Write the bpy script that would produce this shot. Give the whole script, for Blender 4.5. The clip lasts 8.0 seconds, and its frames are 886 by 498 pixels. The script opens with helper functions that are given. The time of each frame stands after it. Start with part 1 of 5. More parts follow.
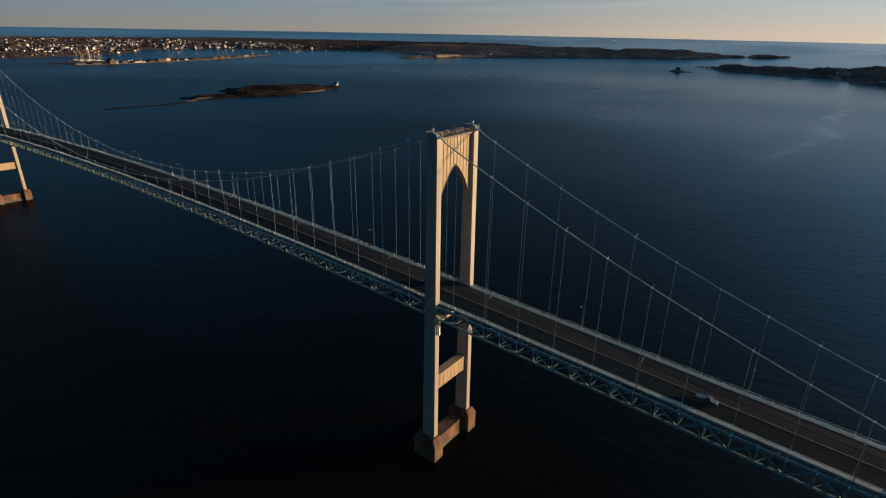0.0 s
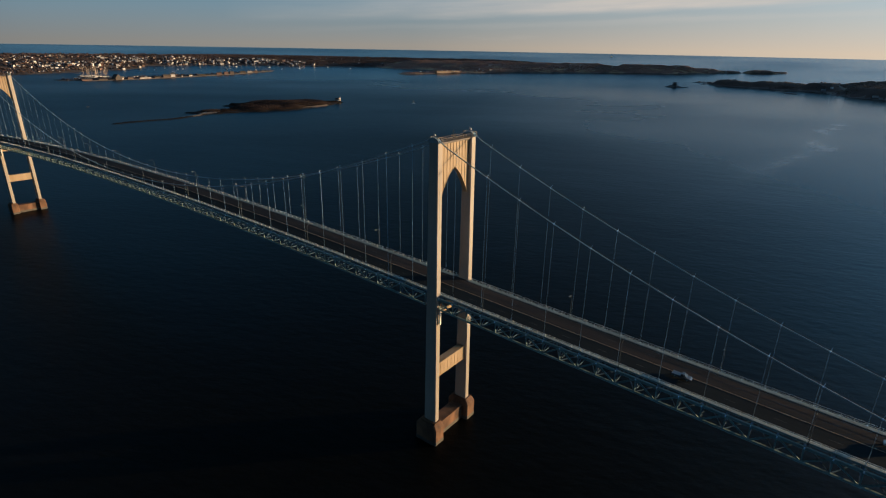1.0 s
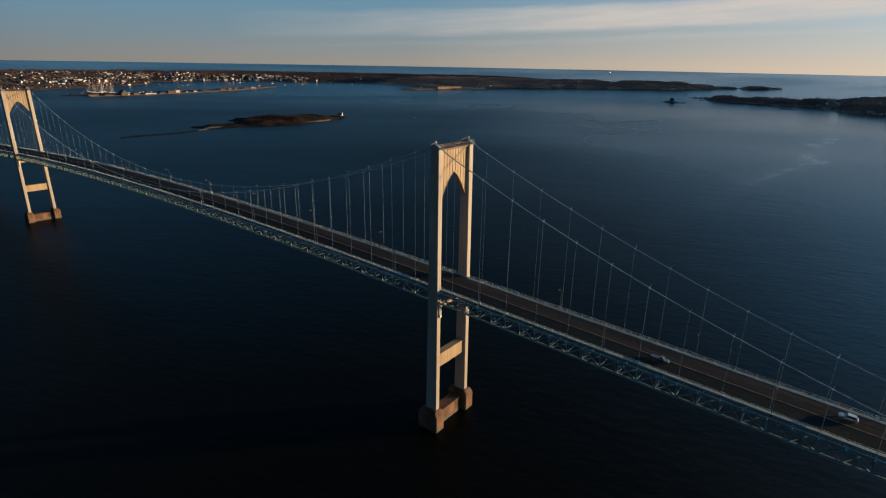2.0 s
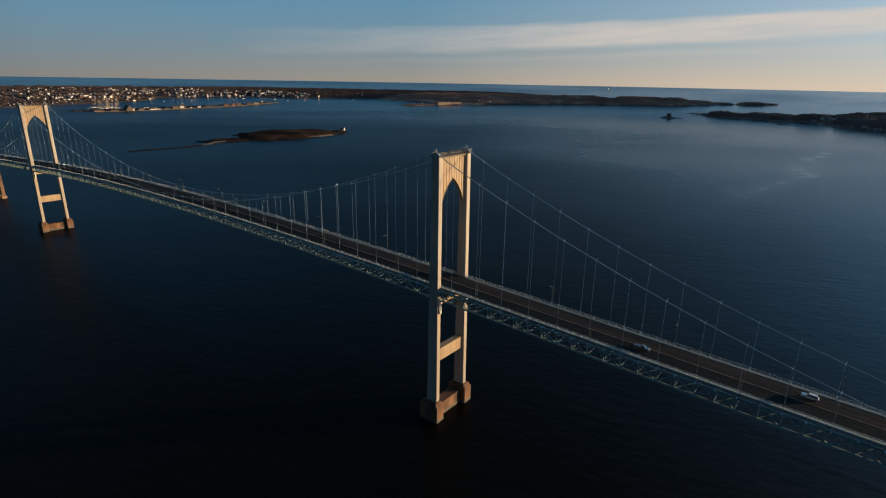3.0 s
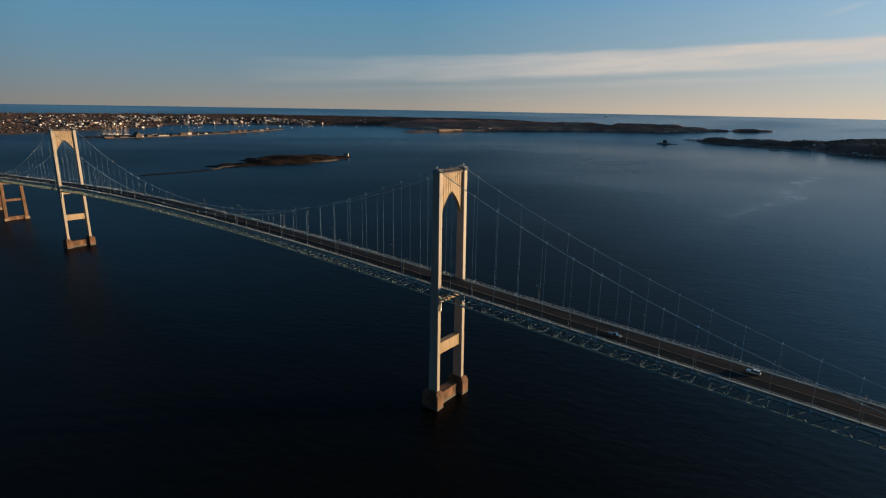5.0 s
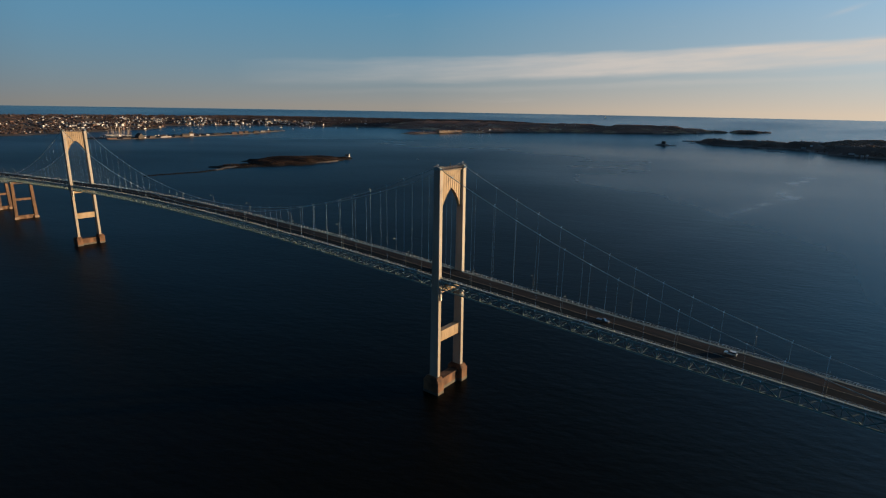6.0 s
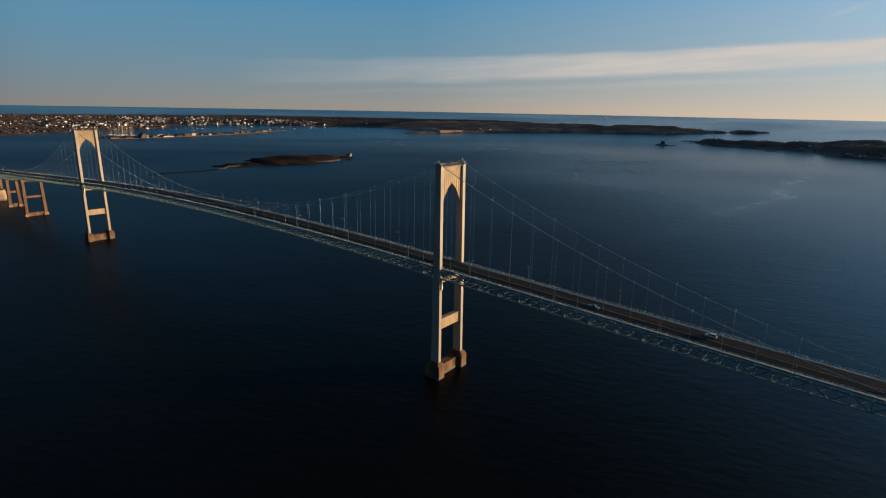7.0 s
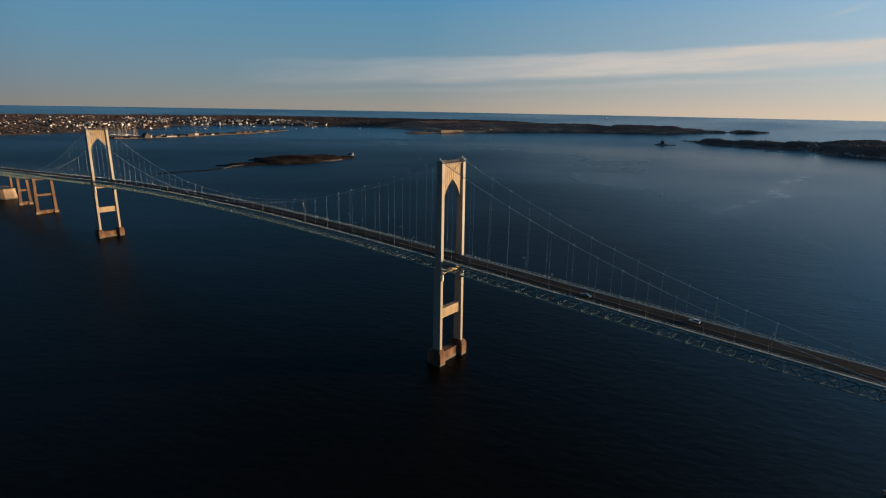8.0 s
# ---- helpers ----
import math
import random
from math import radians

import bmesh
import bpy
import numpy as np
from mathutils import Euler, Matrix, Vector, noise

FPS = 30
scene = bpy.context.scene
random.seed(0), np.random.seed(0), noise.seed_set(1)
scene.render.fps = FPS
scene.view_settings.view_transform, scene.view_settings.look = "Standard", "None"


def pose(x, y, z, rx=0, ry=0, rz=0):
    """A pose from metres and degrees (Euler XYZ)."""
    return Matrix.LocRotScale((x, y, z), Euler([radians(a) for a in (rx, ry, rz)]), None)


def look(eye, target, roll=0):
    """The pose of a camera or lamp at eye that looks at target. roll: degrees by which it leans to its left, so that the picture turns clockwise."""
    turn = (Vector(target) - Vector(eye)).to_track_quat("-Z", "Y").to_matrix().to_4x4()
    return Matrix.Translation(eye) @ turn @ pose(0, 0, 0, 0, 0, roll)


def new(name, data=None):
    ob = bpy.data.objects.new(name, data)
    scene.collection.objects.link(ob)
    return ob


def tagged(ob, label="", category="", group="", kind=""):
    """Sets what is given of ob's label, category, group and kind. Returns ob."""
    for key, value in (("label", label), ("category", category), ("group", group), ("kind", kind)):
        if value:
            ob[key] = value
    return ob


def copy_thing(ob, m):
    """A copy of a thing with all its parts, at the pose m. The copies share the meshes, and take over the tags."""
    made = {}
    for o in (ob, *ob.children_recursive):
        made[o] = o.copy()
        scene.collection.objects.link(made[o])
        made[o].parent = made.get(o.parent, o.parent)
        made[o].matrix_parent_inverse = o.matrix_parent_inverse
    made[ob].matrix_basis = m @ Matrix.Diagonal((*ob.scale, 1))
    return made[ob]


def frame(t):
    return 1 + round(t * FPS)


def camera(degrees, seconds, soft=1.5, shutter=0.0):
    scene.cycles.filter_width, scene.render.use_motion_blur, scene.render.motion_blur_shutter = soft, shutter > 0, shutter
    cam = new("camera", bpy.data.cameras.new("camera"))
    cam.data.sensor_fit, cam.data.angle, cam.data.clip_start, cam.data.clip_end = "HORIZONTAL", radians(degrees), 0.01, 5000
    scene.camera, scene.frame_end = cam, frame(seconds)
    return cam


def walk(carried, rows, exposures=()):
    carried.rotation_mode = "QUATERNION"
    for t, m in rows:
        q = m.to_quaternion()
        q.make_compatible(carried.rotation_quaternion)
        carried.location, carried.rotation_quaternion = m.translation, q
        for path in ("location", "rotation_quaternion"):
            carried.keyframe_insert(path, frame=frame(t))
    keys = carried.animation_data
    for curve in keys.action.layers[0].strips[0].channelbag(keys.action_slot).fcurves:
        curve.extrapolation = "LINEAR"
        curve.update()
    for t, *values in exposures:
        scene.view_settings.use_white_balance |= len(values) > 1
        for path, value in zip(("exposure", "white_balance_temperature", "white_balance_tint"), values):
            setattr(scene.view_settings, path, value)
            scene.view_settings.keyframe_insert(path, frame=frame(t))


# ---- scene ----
# The camera: a drone that backs away from a suspension bridge over a bay.
cam = camera(78.02, 8.0, soft=1.15)
PATH = [
    (0, look((104.34, -139.12, 149.82), (48.160, -65.237, 112.605), 1.13)),
    (0.5, look((109.69, -146.30, 149.76), (53.194, -72.048, 113.761), 1.18)),
    (1, look((115.16, -153.19, 149.62), (58.303, -78.625, 114.873), 1.06)),
    (1.5, look((120.77, -160.28, 149.52), (63.564, -85.407, 116.034), 1.05)),
    (3, look((137.43, -181.51, 149.19), (79.317, -105.729, 119.536), 1.04)),
    (3.5, look((143.00, -188.32, 148.91), (84.585, -112.263, 120.577), 1.07)),
    (4, look((148.19, -194.73, 148.88), (89.440, -118.462, 121.827), 1.04)),
    (4.5, look((153.32, -201.19, 148.96), (94.313, -124.661, 123.242), 1.04)),
    (6, look((168.65, -220.96, 149.04), (109.477, -144.301, 124.118), 1.03)),
    (6.5, look((173.75, -227.69, 149.04), (114.573, -151.032, 124.097), 1.06)),
    (7, look((178.91, -234.37, 148.85), (119.668, -157.757, 123.928), 1.07)),
    (7.5, look((184.16, -241.03, 148.90), (124.883, -164.454, 123.956), 1.03)),
    (8, look((189.17, -247.65, 148.98), (129.786, -171.150, 124.065), 1.06)),
]
walk(cam, PATH, exposures=[(0.0, 1.15, 5800, 7)])

# ---- light ----
SUN_AZ, SUN_EL = 46.5, 3.2            # degrees from +x towards +y, and above the horizon
SUN_DIR = Vector((math.cos(radians(SUN_AZ)) * math.cos(radians(SUN_EL)),
                  math.sin(radians(SUN_AZ)) * math.cos(radians(SUN_EL)), math.sin(radians(SUN_EL))))
sun = new("sun", bpy.data.lights.new("sun", "SUN"))
sun.data.energy, sun.data.angle, sun.data.color = 4.7, radians(0.6), (1.0, 0.63, 0.295)
sun.matrix_world = look(SUN_DIR * 500, (0, 0, 0))


def make_world():
    w = bpy.data.worlds.new("sky")
    scene.world = w
    w.use_nodes = True
    nt = w.node_tree
    nt.nodes.clear()
    nd, ln = nt.nodes.new, nt.links.new
    out, bg = nd("ShaderNodeOutputWorld"), nd("ShaderNodeBackground")
    sky = nd("ShaderNodeTexSky")
    sky.sky_type, sky.sun_disc = "NISHITA", False
    sky.sun_elevation, sky.sun_rotation = radians(SUN_EL), radians(90 - SUN_AZ)
    sky.altitude, sky.air_density, sky.dust_density, sky.ozone_density = 0, 1.0, 0.2, 3.0
    co, sep = nd("ShaderNodeTexCoord"), nd("ShaderNodeSeparateXYZ")
    ln(co.outputs["Generated"], sep.inputs[0])

    def m(op, a, b=None, c=None):
        n = nd("ShaderNodeMath")
        n.operation = op
        for i, v in enumerate((a, b, c)):
            if v is None:
                continue
            if isinstance(v, (int, float)):
                n.inputs[i].default_value = v
            else:
                ln(v, n.inputs[i])
        return n.outputs[0]
    # long thin cloud streaks: noise stretched along the azimuth
    az = m("ARCTAN2", sep.outputs[0], sep.outputs[1])      # 0 at +y, grows towards +x
    el = m("MULTIPLY", m("ARCSINE", sep.outputs[2]), 57.2958)
    azd = m("MULTIPLY", az, 57.2958)
    comb = nd("ShaderNodeCombineXYZ")
    ln(m("MULTIPLY", azd, 0.045), comb.inputs[0])
    ln(m("SUBTRACT", m("MULTIPLY", el, 0.42), m("MULTIPLY", azd, 0.022)), comb.inputs[1])
    no = nd("ShaderNodeTexNoise")
    no.inputs["Scale"].default_value, no.inputs["Detail"].default_value, no.inputs["Roughness"].default_value = 1.6, 6, 0.55
    ln(comb.outputs[0], no.inputs["Vector"])
    # the main streak climbs to the right: a firm upper edge, a soft lower one, with fainter bands below
    def smooth(v, lo, hi):
        n = nd("ShaderNodeMapRange")
        n.interpolation_type = "SMOOTHSTEP"
        n.inputs["From Min"].default_value, n.inputs["From Max"].default_value = lo, hi
        ln(v, n.inputs["Value"])
        return n.outputs[0]
    wav = nd("ShaderNodeTexNoise")
    wav.inputs["Scale"].default_value, wav.inputs["Detail"].default_value = 2.2, 3
    ln(comb.outputs[0], wav.inputs["Vector"])
    mid = m("ADD", m("ADD", 5.5, m("MULTIPLY", azd, 0.037)), m("MULTIPLY_ADD", wav.outputs["Fac"], 1.0, -0.5))
    off = m("SUBTRACT", el, mid)
    body = m("MULTIPLY", smooth(off, -1.8, -1.0), m("SUBTRACT", 1.0, smooth(off, 0.35, 0.95)))
    low = m("MULTIPLY", smooth(off, -2.75, -2.35), m("SUBTRACT", 1.0, smooth(off, -2.25, -1.95)))
    amt = m("MULTIPLY", m("MULTIPLY_ADD", low, 0.2, body), m("MULTIPLY_ADD", no.outputs["Fac"], 2.0, -0.25))
    wisps = m("MULTIPLY", m("MAXIMUM", m("SUBTRACT", no.outputs["Fac"], 0.62), 0.0), 1.5)
    mask = nd("ShaderNodeMath")
    mask.operation, mask.use_clamp = "ADD", True
    ln(amt, mask.inputs[0])
    ln(wisps, mask.inputs[1])
    fade = nd("ShaderNodeMapRange")
    fade.inputs["From Min"].default_value, fade.inputs["From Max"].default_value = -58, -14
    ln(azd, fade.inputs["Value"])
    fac = m("MULTIPLY", m("MULTIPLY", mask.outputs[0], fade.outputs[0]), 0.9)
    # one small wisp higher up
    wa = m("ADD", azd, 3.6)
    we = m("DIVIDE", m("SUBTRACT", m("SUBTRACT", el, 8.15), m("MULTIPLY", wa, 0.29)), 0.2)
    wd = m("MULTIPLY_ADD", we, we, m("MULTIPLY", wa, m("MULTIPLY", wa, 0.8)))
    fac = m("ADD", fac, m("MULTIPLY", m("POWER", 2.718, m("MULTIPLY", wd, -1.0)), m("MULTIPLY", no.outputs["Fac"], 0.5)))
    # haze along the horizon, warmer towards the sun
    def blend(factor, a, b):
        n = nd("ShaderNodeMix")
        n.data_type = "RGBA"
        for key, v in (("Factor", factor), ("A", a), ("B", b)):
            if isinstance(v, tuple):
                n.inputs[key].default_value = v
            else:
                ln(v, n.inputs[key])
        return n
    toward = m("COSINE", m("SUBTRACT", az, radians(90 - SUN_AZ)))
    side = m("MULTIPLY_ADD", toward, 0.5, 0.5)

    def round_the_sky(stops):
        """A colour that changes with the way from the sun's side (1) to the opposite one (0)."""
        ramp_ = nd("ShaderNodeValToRGB")
        els = ramp_.color_ramp.elements
        els[0].position, els[0].color = stops[0][0], (*stops[0][1], 1)
        els[1].position, els[1].color = stops[-1][0], (*stops[-1][1], 1)
        for pos, col in stops[1:-1]:
            els.new(pos).color = (*col, 1)
        ln(side, ramp_.inputs[0])
        big = nd("ShaderNodeVectorMath")
        big.operation = "SCALE"
        big.inputs["Scale"].default_value = 10.0
        ln(ramp_.outputs[0], big.inputs[0])
        return big
    haze = round_the_sky(((0.0, (0.050, 0.066, 0.105)), (0.28, (0.245, 0.208, 0.165)), (0.55, (0.335, 0.27, 0.203)), (0.92, (0.76, 0.555, 0.365)), (1.0, (0.80, 0.53, 0.34))))
    veil = round_the_sky(((0.0, (0.028, 0.060, 0.115)), (0.28, (0.108, 0.280, 0.405)), (0.55, (0.100, 0.276, 0.395)), (0.92, (0.275, 0.40, 0.480)), (1.0, (0.30, 0.40, 0.44))))
    thick = m("MULTIPLY", m("POWER", 2.718, m("DIVIDE", m("MAXIMUM", el, 0.0), -4.2)), 0.92)
    clear = nd("ShaderNodeVectorMath")
    clear.operation = "MULTIPLY"
    clear.inputs[1].default_value = (0.85, 1.12, 1.4)
    ln(sky.outputs[0], clear.inputs[0])
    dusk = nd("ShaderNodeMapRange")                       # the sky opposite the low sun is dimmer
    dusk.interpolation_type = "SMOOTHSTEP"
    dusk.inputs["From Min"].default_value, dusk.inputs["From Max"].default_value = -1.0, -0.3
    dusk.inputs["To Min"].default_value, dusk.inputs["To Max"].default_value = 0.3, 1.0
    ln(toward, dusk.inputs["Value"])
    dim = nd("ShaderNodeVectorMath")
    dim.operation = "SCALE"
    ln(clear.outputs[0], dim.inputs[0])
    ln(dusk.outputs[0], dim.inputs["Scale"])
    # the pale glow round the low sun
    dot = nd("ShaderNodeVectorMath")
    dot.operation = "DOT_PRODUCT"
    dot.inputs[1].default_value = SUN_DIR
    ln(co.outputs["Generated"], dot.inputs[0])
    ang = m("DIVIDE", m("ARCCOSINE", m("MINIMUM", dot.outputs["Value"], 0.99999)), radians(35))
    glow = m("MULTIPLY", m("POWER", 2.718, m("MULTIPLY", m("MULTIPLY", ang, ang), -1.0)), 20.0)
    gcol = nd("ShaderNodeVectorMath")
    gcol.operation = "SCALE"
    gcol.inputs[0].default_value = (0.72, 0.92, 1.05)
    ln(glow, gcol.inputs["Scale"])
    total = nd("ShaderNodeVectorMath")
    total.operation = "ADD"
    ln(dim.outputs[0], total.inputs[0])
    ln(gcol.outputs[0], total.inputs[1])
    cover = m("MULTIPLY_ADD", m("SUBTRACT", 1.0, smooth(el, 8.0, 45.0)), 0.65, 0.1)
    veiled = blend(cover, total.outputs[0], veil.outputs[0])
    # overhead the sky is deeper, most of all at right angles to the sun
    upper = smooth(el, 9.0, 36.0)
    apart = m("DIVIDE", m("SUBTRACT", toward, 0.1), 0.5)
    away = m("POWER", 2.718, m("MULTIPLY", m("MULTIPLY", apart, apart), -1.0))
    deep = nd("ShaderNodeVectorMath")
    deep.operation = "SCALE"
    ln(veiled.outputs["Result"], deep.inputs[0])
    zenith = smooth(el, 17.0, 40.0)
    sunny = m("SUBTRACT", m("MULTIPLY", m("MULTIPLY", smooth(toward, 0.35, 0.85), 1.55), m("SUBTRACT", 1.0, zenith)), m("MULTIPLY", zenith, 0.15))
    ln(m("ADD", 1.0, m("MULTIPLY", upper, m("SUBTRACT", sunny, m("MULTIPLY", away, 0.66)))), deep.inputs["Scale"])
    blue = nd("ShaderNodeVectorMath")
    blue.operation = "MULTIPLY"
    ln(deep.outputs[0], blue.inputs[0])
    low_blue = blend(m("MULTIPLY", smooth(el, 7.5, 15.0), smooth(toward, -0.95, -0.25)), (1, 1, 1, 1), (0.40, 0.93, 1.26, 1))
    tint = blend(smooth(el, 23.0, 43.0), low_blue.outputs["Result"], (1.42, 1.0, 0.76, 1))
    ln(tint.outputs["Result"], blue.inputs[1])
    hazy = blend(thick, blue.outputs[0], haze.outputs[0])
    mix = blend(fac, hazy.outputs["Result"], (6.5, 5.25, 4.2, 1))
    ln(mix.outputs["Result"], bg.inputs[0])
    bg.inputs[1].default_value = 0.05
    ln(bg.outputs[0], out.inputs[0])


make_world()


# ---- materials ----
def material(name, base, other=None, rough=0.7, metal=0.0, scale=0.5, fine=6.0, bump=0.0, vary=0.0, amount=0.5, spec=0.5, stretch=(1, 1, 1)):
    """A surface with stains at one scale, grain at another, relief, and a shift from piece to piece."""
    mt = bpy.data.materials.new(name)
    mt.use_nodes = True
    nt = mt.node_tree
    nd, ln = nt.nodes.new, nt.links.new
    bs = nt.nodes["Principled BSDF"]
    bs.inputs["Roughness"].default_value, bs.inputs["Metallic"].default_value = rough, metal
    bs.inputs["Specular IOR Level"].default_value = spec
    co, mp = nd("ShaderNodeTexCoord"), nd("ShaderNodeMapping")
    mp.inputs["Scale"].default_value = stretch
    ln(co.outputs["Object"], mp.inputs[0])
    n1, n2 = nd("ShaderNodeTexNoise"), nd("ShaderNodeTexNoise")
    n1.inputs["Scale"].default_value, n1.inputs["Detail"].default_value = scale, 6
    n2.inputs["Scale"].default_value, n2.inputs["Detail"].default_value = fine, 4
    ln(mp.outputs[0], n1.inputs["Vector"])
    ln(mp.outputs[0], n2.inputs["Vector"])
    ra = nd("ShaderNodeValToRGB")
    ra.color_ramp.elements[0].position, ra.color_ramp.elements[1].position = 0.35, 0.68
    ra.color_ramp.elements[0].color = (*base, 1)
    ra.color_ramp.elements[1].color = (*(other or [c * 0.7 for c in base]), 1)
    ln(n1.outputs["Fac"], ra.inputs[0])
    hs = nd("ShaderNodeHueSaturation")
    ma = nd("ShaderNodeMath")
    ma.operation = "MULTIPLY_ADD"
    ma.inputs[1].default_value, ma.inputs[2].default_value = amount, 1 - amount / 2
    ln(n2.outputs["Fac"], ma.inputs[0])
    val = ma.outputs[0]
    if vary:
        oi, mv, mm = nd("ShaderNodeObjectInfo"), nd("ShaderNodeMath"), nd("ShaderNodeMath")
        mv.operation, mm.operation = "MULTIPLY_ADD", "MULTIPLY"
        mv.inputs[1].default_value, mv.inputs[2].default_value = vary, 1 - vary / 2
        ln(oi.outputs["Random"], mv.inputs[0])
        ln(val, mm.inputs[0])
        ln(mv.outputs[0], mm.inputs[1])
        val = mm.outputs[0]
    ln(val, hs.inputs["Value"])
    ln(ra.outputs[0], hs.inputs["Color"])
    ln(hs.outputs[0], bs.inputs["Base Color"])
    if bump:
        bu = nd("ShaderNodeBump")
        bu.inputs["Strength"].default_value, bu.inputs["Distance"].default_value = bump, 0.1
        ln(n2.outputs["Fac"], bu.inputs["Height"])
        ln(bu.outputs[0], bs.inputs["Normal"])
    return mt


def sea_material():
    mt = bpy.data.materials.new("sea_water")
    mt.use_nodes = True
    nt = mt.node_tree
    nd, ln = nt.nodes.new, nt.links.new
    bs = nt.nodes["Principled BSDF"]
    bs.inputs["IOR"].default_value = 1.120
    co = nd("ShaderNodeTexCoord")

    def noise(scale, detail, sx=1.0, sy=1.0, rot=0.0):
        mp, n = nd("ShaderNodeMapping"), nd("ShaderNodeTexNoise")
        mr_ = nd("ShaderNodeMapping")
        mp.inputs["Scale"].default_value, mr_.inputs["Rotation"].default_value = (sx, sy, 1), (0, 0, radians(rot))
        ln(co.outputs["Object"], mr_.inputs[0])
        ln(mr_.outputs[0], mp.inputs[0])
        n.inputs["Scale"].default_value, n.inputs["Detail"].default_value = scale, detail
        ln(mp.outputs[0], n.inputs["Vector"])
        return n.outputs["Fac"]

    def m(op, a, b, c=None):
        n = nd("ShaderNodeMath")
        n.operation = op
        for i, v in enumerate((a, b) if c is None else (a, b, c)):
            if isinstance(v, (int, float)):
                n.inputs[i].default_value = v
            else:
                ln(v, n.inputs[i])
        return n.outputs[0]

    waves, swell, patches = noise(0.20, 6, 0.55, 1, -24), noise(0.035, 3, 0.45, 1, -15), noise(0.0016, 5, 1, 0.5, 50)
    b1, b2 = nd("ShaderNodeBump"), nd("ShaderNodeBump")
    b1.inputs["Strength"].default_value, b1.inputs["Distance"].default_value = 0.28, 0.9
    b2.inputs["Strength"].default_value, b2.inputs["Distance"].default_value = 0.16, 2.5
    ln(swell, b2.inputs["Height"])
    ln(waves, b1.inputs["Height"])
    ln(b2.outputs[0], b1.inputs["Normal"])
    ln(b1.outputs[0], bs.inputs["Normal"])
    # ruffled water under the bridge, calmer towards the bay's mouth, with slicks
    sp, far, mr, ad = nd("ShaderNodeSeparateXYZ"), nd("ShaderNodeMapRange"), nd("ShaderNodeMapRange"), nd("ShaderNodeMath")
    ln(co.outputs["Object"], sp.inputs[0])
    far.interpolation_type = "SMOOTHSTEP"
    far.inputs["From Min"].default_value, far.inputs["From Max"].default_value = -100, 900
    far.inputs["To Min"].default_value, far.inputs["To Max"].default_value = 0.42, 0.245
    lee = nd("ShaderNodeMath")
    lee.operation, lee.inputs[1].default_value = "MULTIPLY_ADD", 0.8
    ln(sp.outputs["X"], lee.inputs[0])
    ln(sp.outputs["Y"], lee.inputs[2])
    flat, off_, most = nd("ShaderNodeVectorMath"), nd("ShaderNodeMath"), nd("ShaderNodeMath")
    flat.operation, off_.operation, most.operation = "LENGTH", "MULTIPLY_ADD", "MAXIMUM"
    ln(co.outputs["Object"], flat.inputs[0])
    off_.inputs[1].default_value, off_.inputs[2].default_value = 0.75, -560
    ln(flat.outputs["Value"], off_.inputs[0])
    ln(lee.outputs[0], most.inputs[0])
    ln(off_.outputs[0], most.inputs[1])
    # the wind ruffles the western bay
    west = m("MULTIPLY_ADD", m("MINIMUM", m("ADD", sp.outputs["X"], 1000), 0), 0.35, m("MULTIPLY", sp.outputs["X"], 0.18))
    ln(m("ADD", most.outputs[0], west), far.inputs["Value"])
    mr.inputs["From Min"].default_value, mr.inputs["From Max"].default_value = 0.42, 0.6
    mr.inputs["To Min"].default_value, mr.inputs["To Max"].default_value = -0.032, 0.032
    ln(patches, mr.inputs["Value"])
    ad.operation = "ADD"
    sheen = nd("ShaderNodeMapRange")                       # the outer bay lies calmer still
    sheen.interpolation_type = "SMOOTHSTEP"
    sheen.inputs["From Min"].default_value, sheen.inputs["From Max"].default_value = 1900, 3000
    sheen.inputs["To Max"].default_value = -0.05
    calm = nd("ShaderNodeMath")
    calm.operation = "ADD"
    ln(flat.outputs["Value"], sheen.inputs["Value"])
    ln(far.outputs[0], calm.inputs[0])
    ln(sheen.outputs[0], calm.inputs[1])
    east, out_ = nd("ShaderNodeMapRange"), nd("ShaderNodeMapRange")     # a smooth reach along the eastern shore
    for node, key, lo, hi, to in ((east, "X", -400, 200, -0.035), (out_, "Y", 350, 700, 1.0)):
        node.interpolation_type = "SMOOTHSTEP"
        node.inputs["From Min"].default_value, node.inputs["From Max"].default_value, node.inputs["To Max"].default_value = lo, hi, to
        ln(sp.outputs[key], node.inputs["Value"])
    ln(m("MULTIPLY_ADD", east.outputs[0], out_.outputs[0], calm.outputs[0]), ad.inputs[0])
    ln(mr.outputs[0], ad.inputs[1])
    ln(ad.outputs[0], bs.inputs["Roughness"])
    # a thin trail of old foam that drifts in curls on the open bay
    wmp, curl, ridge, thin = nd("ShaderNodeMapping"), nd("ShaderNodeTexNoise"), nd("ShaderNodeMath"), nd("ShaderNodeMapRange")
    wmp.inputs["Scale"].default_value = (1, 0.3, 1)
    ln(co.outputs["Object"], wmp.inputs[0])
    curl.inputs["Scale"].default_value, curl.inputs["Detail"].default_value, curl.inputs["Distortion"].default_value = 0.006, 5, 2.5
    ln(wmp.outputs[0], curl.inputs["Vector"])
    ridge.operation = "SUBTRACT"
    ridge.inputs[1].default_value = 0.5
    ln(curl.outputs["Fac"], ridge.inputs[0])
    bare, line = nd("ShaderNodeMath"), nd("ShaderNodeMapRange")
    bare.operation = "ABSOLUTE"
    ln(ridge.outputs[0], bare.inputs[0])
    line.inputs["From Min"].default_value, line.inputs["From Max"].default_value = 0.16, 0.0
    ln(bare.outputs[0], line.inputs["Value"])
    along, wide = m("DIVIDE", m("SUBTRACT", sp.outputs["Y"], 350), 1100), nd("ShaderNodeTexNoise")
